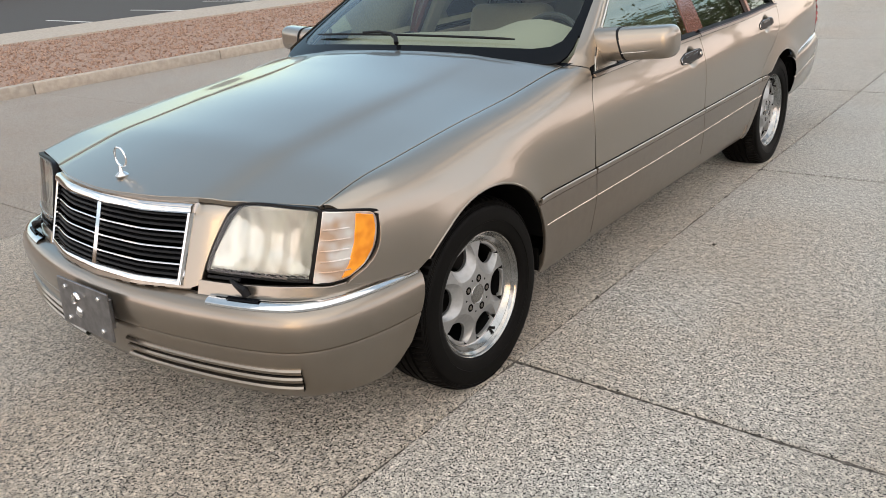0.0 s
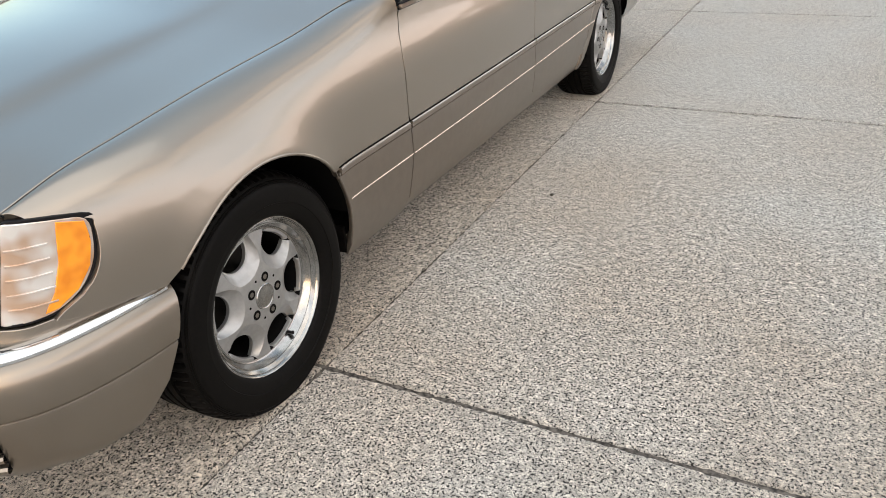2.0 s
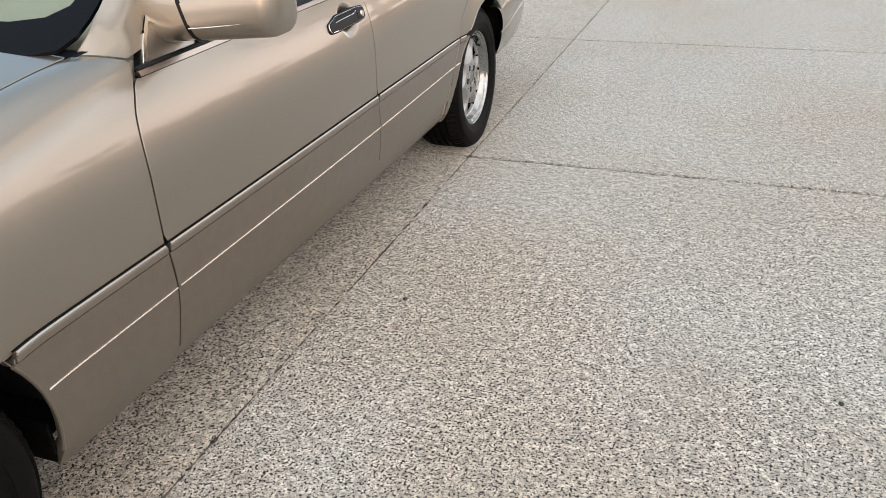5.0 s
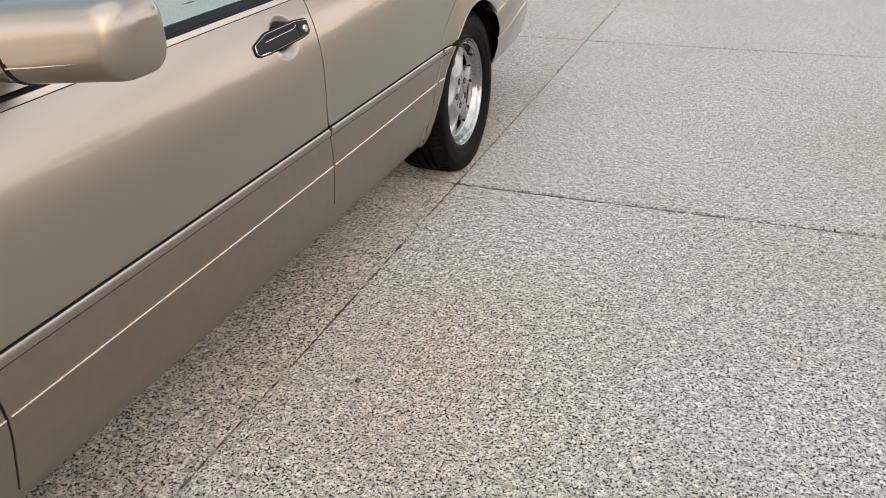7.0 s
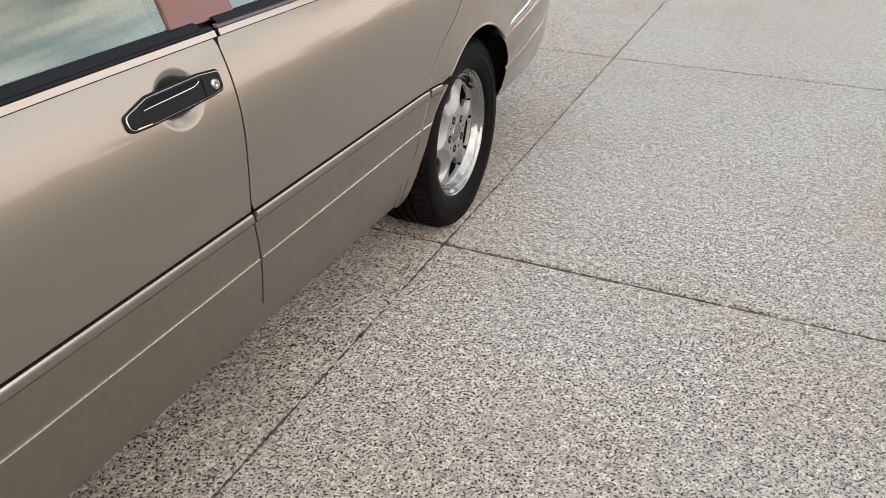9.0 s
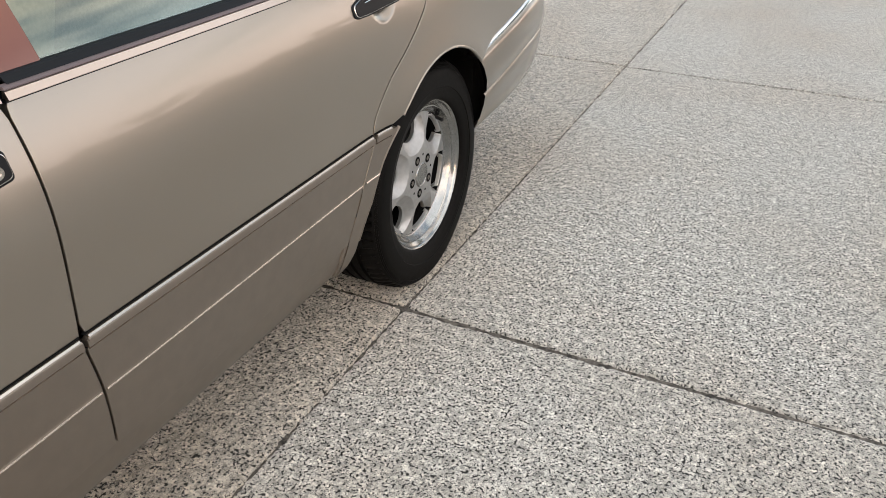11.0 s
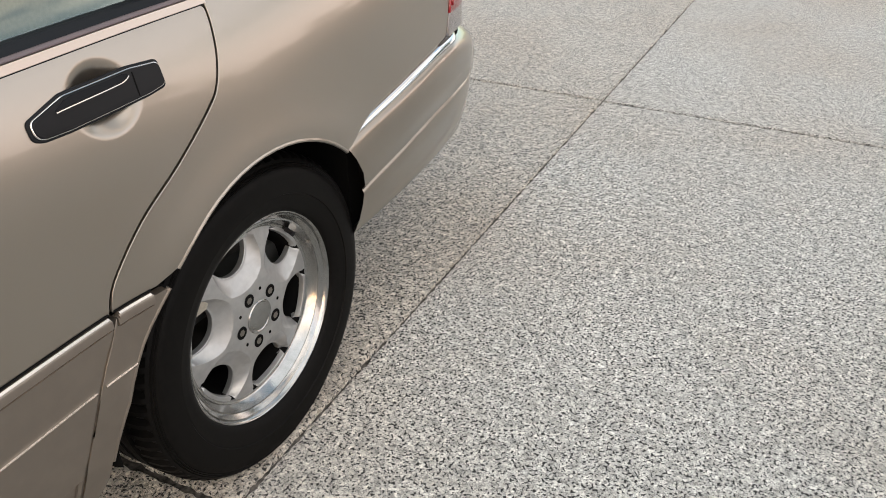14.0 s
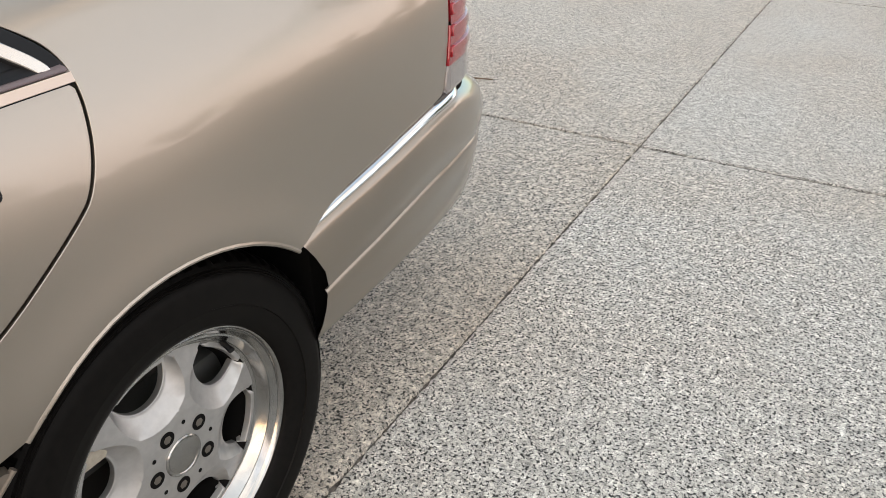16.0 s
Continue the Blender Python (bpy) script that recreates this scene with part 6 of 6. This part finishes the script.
    seam = [(0.956 + 0.176 * t, 1.012 + 0.045 * t - 0.0706 * (1 - 0.35 * max(0.0, t - 0.8) * 5 * max(0.0, t - 0.8)) , MZ - 0.030 + 0.006 * t + 0.012 * t * t) for t in np.linspace(0.0, 0.93, 16)]
    part("mirror_seam", tube([(-x if side else x, y, z) for x, y, z in seam], 0.0016, 6), SATIN, housing, "fine bright seam line")
    rows = [ring_at(0.942, 1.012, MZ, 0.0735, 0.066, 0.28, 0.72), ring_at(0.942, 1.012, MZ, 0.070, 0.062, 0.28, 0.72), ring_at(0.952, 1.014, MZ, 0.070, 0.062, 0.28, 0.72), ring_at(0.952, 1.014, MZ, 0.0735, 0.066, 0.28, 0.72), ring_at(0.942, 1.012, MZ, 0.0735, 0.066, 0.28, 0.72)]
    part("mirror_gasket", loft(rows, None), TRIM, housing, "black gasket at the mirror's foot")
    skin_x = lambda z: 0.862 - 0.52 * (z - 0.97)
    rows = [ring_at(0, 1.010, 1.030, 0.068, 0.066, flat=skin_x), ring_at(0.888, 1.010, 1.033, 0.067, 0.0645, 0.40, 0.84), ring_at(0.922, 1.012, MZ, 0.069, 0.064, 0.32, 0.76), ring_at(0.943, 1.014, MZ, 0.0700, 0.0625, 0.28, 0.72)]
    part("mirror_foot", loft(rows, False), PAINT, df, "painted fairing of the mirror")
    gl2 = bmesh.new()
    box(gl2, (-0.078, 0.0, -0.046), (0.078, 0.005, 0.046), 0.002, m=Matrix.Translation((1.030, 1.076, 1.04)) @ Matrix.Rotation(radians(11.5), 4, "Z"))
    if side:
        bmesh.ops.transform(gl2, matrix=Matrix.Diagonal((-1, 1, 1, 1)), verts=gl2.verts[:])
        bmesh.ops.reverse_faces(gl2, faces=gl2.faces[:])
    part("mirror_glass", gl2, CHROME, housing, "mirror glass")


def roof(a, b):
    """a -1..1 across, b along y."""
    x = 0.655 * a
    edge = house(b, 1.0)
    return edge[0] * a, b, 1.445 + 0.045 * (1 - a * a) * (1 - ((b - 2.15) / 1.4) ** 2) + 0.01 * (1 - a ** 4)


panel("roof_panel", dense([(-1, 1.56), (1, 1.56), (1, 2.95), (-1, 2.95)], 0.1), roof, PAINT, car, 0.1, 0.1, lip=0.002, depth=0.02, core=lambda p: Vector((0, 2, 0.5)), label="champagne metallic roof")


scr = dense([(-0.94, 0.06), (0.94, 0.06), (0.98, 0.14), (0.985, 0.985), (-0.985, 0.985), (-0.98, 0.14)], 0.08)
windshield = panel("windshield", scr, screen, SCREEN, car, 0.06, 0.06, lip=0.001, depth=0.005, core=lambda p: Vector((0, 2, 0.5)), label="green tinted windshield")
windshield.visible_shadow = False
panel("windshield_band", dense([(-0.89, -0.03), (0.89, -0.03), (0.945, -0.012), (0.972, 0.03), (0.984, 0.085), (0.99, 0.15), (0.99, 0.32), (0.955, 0.32), (0.947, 0.20), (0.925, 0.12), (0.88, 0.08), (0.80, 0.062), (-0.80, 0.062), (-0.88, 0.08), (-0.925, 0.12), (-0.947, 0.20), (-0.955, 0.32), (-0.99, 0.32), (-0.99, 0.15), (-0.984, 0.085), (-0.972, 0.03), (-0.945, -0.012)], 0.03), screen, GLOSS, windshield, 0.05, 0.05, lip=0.001, depth=0.01, off=0.003, core=lambda p: Vector((0, 2, 0.5)), label="black band at the windshield's foot")
for sx in (-1, 1):
    panel("windshield_edge", dense([(sx * 0.955, 0.16), (sx * 1.0, 0.16), (sx * 1.0, 1.0), (sx * 0.955, 1.0)], 0.1), screen, GLOSS, windshield, 0.05, 0.1, lip=0.001, depth=0.01, off=0.003, core=lambda p: Vector((0, 2, 0.5)), label="black windshield edge")
# the single windshield wiper, parked along the foot of the glass
clear = Vector((0, -0.010, 0.012))
part("wiper_blade", tube([Vector(screen(a, 0.118 - 0.016 * a)) + clear for a in np.linspace(-0.78, 0.70, 24)], [0.003] + [0.0055] * 22 + [0.003], 6), TRIM, windshield, "black windshield wiper blade")
part("wiper_arm", tube([Vector(screen(a, k)) + clear * f for a, k, f in ((0.02, 0.060, 1.0), (0.0, 0.085, 1.5), (-0.05, 0.110, 1.8), (-0.16, 0.128, 1.8), (-0.30, 0.128, 1.5))], [0.011, 0.010, 0.008, 0.006, 0.005], 8), TRIM, windshield, "black wiper arm")


def backlight(a, k):
    w = 0.80 * (1 - k) + 0.62 * k
    yf, yt = 3.52 - 0.10 * a * a, 2.98 - 0.06 * a * a
    zf, zt = 1.075 - 0.04 * a * a, 1.465 - 0.04 * a * a
    return w * a, yf + (yt - yf) * k, zf + (zt - zf) * k + 0.04 * k * (1 - k)


panel("rear_window", dense([(-1, 0), (1, 0), (1, 1), (-1, 1)], 0.1), backlight, GLOSS, car, 0.1, 0.1, lip=0.001, depth=0.005, core=lambda p: Vector((0, 2, 0.5)), label="dark tinted rear window")
# cowl between bonnet and windshield
bm = bmesh.new()
rows = []
for a in np.linspace(-1.0, 1.0, 26):
    p, q = screen(a, 0.0), (a * 0.80, 0.56 + 0.15 * a * a, 1.0)
    rows.append([bm.verts.new((q[0], q[1], body(q[1], min(13, 13 - 3 * abs(q[0]) / HOOD_X))[2] - 0.012)), bm.verts.new((p[0], p[1] + 0.01, p[2] - 0.010))])
for a, b in zip(rows, rows[1:]):
    bm.faces.new((a[0], b[0], b[1], a[1]))
part("cowl", bm, GLOSS, car, "black cowl at the windshield's foot")

# ---- cabin ----
cabin = part("cabin_floor", (lambda b: (box(b, (-0.80, 0.70, 0.34), (0.80, 3.40, 0.40), 0.01), b)[1])(bmesh.new()), DARKIN, car, "dark cabin carpet")
bm = bmesh.new()
rows = []
for a in np.linspace(-1, 1, 30):
    row = []
    for j, k in enumerate((0.0, 0.25, 0.6, 0.85, 1.0, 1.02)):
        hump = 0.075 * math.exp(-(((a - 0.46) / 0.24) ** 2)) * math.exp(-(((k - 0.85) / 0.35) ** 2))
        f = screen(a * 0.97, 0.03)
        y = f[1] + 0.02 + (1.28 - f[1]) * k
        z = f[2] - 0.032 + 0.03 * k + hump - (0.25 if j == 5 else 0)
        row.append(bm.verts.new((a * 0.80, y, z)))
    rows.append(row)
for a, b in zip(rows, rows[1:]):
    for i in range(5):
        bm.faces.new((a[i], b[i], b[i + 1], a[i + 1]))
bmesh.ops.recalc_face_normals(bm, faces=bm.faces[:])
dash = part("dashboard", bm, DASH, car, "grey green padded dashboard")
for x0, x1 in ((-0.62, -0.20), (-0.06, 0.42), (0.62, 0.68)):
    pts = [(x, 0.71 + 0.22 * (x / 0.8) ** 2, screen(x / 0.82, 0.03)[2] - 0.030) for x in np.linspace(x0, x1, 10)]
    part("defroster_vent", tube(pts, 0.005, 6), DARKIN, dash, "dark defroster slot")
bm = tube([(0.37 + 0.195 * math.cos(a), 1.33 + 0.07 * math.sin(a), 0.92 + 0.185 * math.sin(a)) for a in np.linspace(0, 2 * math.pi, 40)], 0.017, 10)
swheel = part("steering_wheel", bm, DARKIN, car, "dark steering wheel rim")
bm = bmesh.new()
box(bm, (0.28, 1.30, 0.90), (0.46, 1.36, 1.00), 0.02)
box(bm, (0.19, 1.32, 0.94), (0.55, 1.35, 0.97), 0.01)
part("wheel_hub", bm, DARKIN, swheel)


def seat(x, y, name, wide=0.56, kids=True):
    bm = bmesh.new()
    box(bm, (x - wide / 2, y - 0.28, 0.42), (x + wide / 2, y + 0.28, 0.60), 0.06, seg=4)
    s_ = part(name, bm, LEATHER, car, "beige leather seat")
    bm = bmesh.new()
    box(bm, (-wide / 2, -0.08, 0.0), (wide / 2, 0.08, 0.60), 0.06, m=pose(x, y + 0.26, 0.52, -18, 0, 0), seg=4)
    part("backrest", bm, LEATHER, s_, "beige leather backrest")
    for hx in ((x,) if wide < 1 else (x - 0.4, x + 0.4)):
        bm = bmesh.new()
        box(bm, (-0.15, -0.05, 0.0), (0.15, 0.05, 0.20), 0.045, m=pose(hx, y + 0.45, 1.13, -14, 0, 0), seg=4)
        part("headrest", bm, LEATHER, s_, "beige leather headrest")
    return s_


seat(0.38, 1.75, "front_seat")
seat(-0.38, 1.75, "front_seat")
seat(0, 2.75, "rear_bench", 1.30)
for sx in (-1, 1):
    bm = bmesh.new()
    box(bm, (0.80, 0.80, 0.40), (0.855, 3.05, 0.955), 0.02)
    if sx < 0:
        bmesh.ops.transform(bm, matrix=Matrix.Diagonal((-1, 1, 1, 1)), verts=bm.verts[:])
        bmesh.ops.reverse_faces(bm, faces=bm.faces[:])
    part("door_lining", bm, LEATHER, car, "beige door lining")
    bm = bmesh.new()
    box(bm, (-0.02, -0.05, 0), (0.02, 0.05, 0.50), 0.01, m=pose(sx * 0.84, 1.90, 0.95, 0, -sx * 32, 0))
    part("pillar_lining", bm, DASH, car)
bm = bmesh.new()
rows = [[bm.verts.new((roof(a * 0.97, y)[0], y, roof(a, y)[2] - 0.03)) for a in np.linspace(-1, 1, 9)] for y in np.linspace(1.55, 2.95, 8)]
for a, b in zip(rows, rows[1:]):
    for i in range(8):
        bm.faces.new((a[i], b[i], b[i + 1], a[i + 1]))
part("headliner", bm, LEATHER, car, "pale headliner")
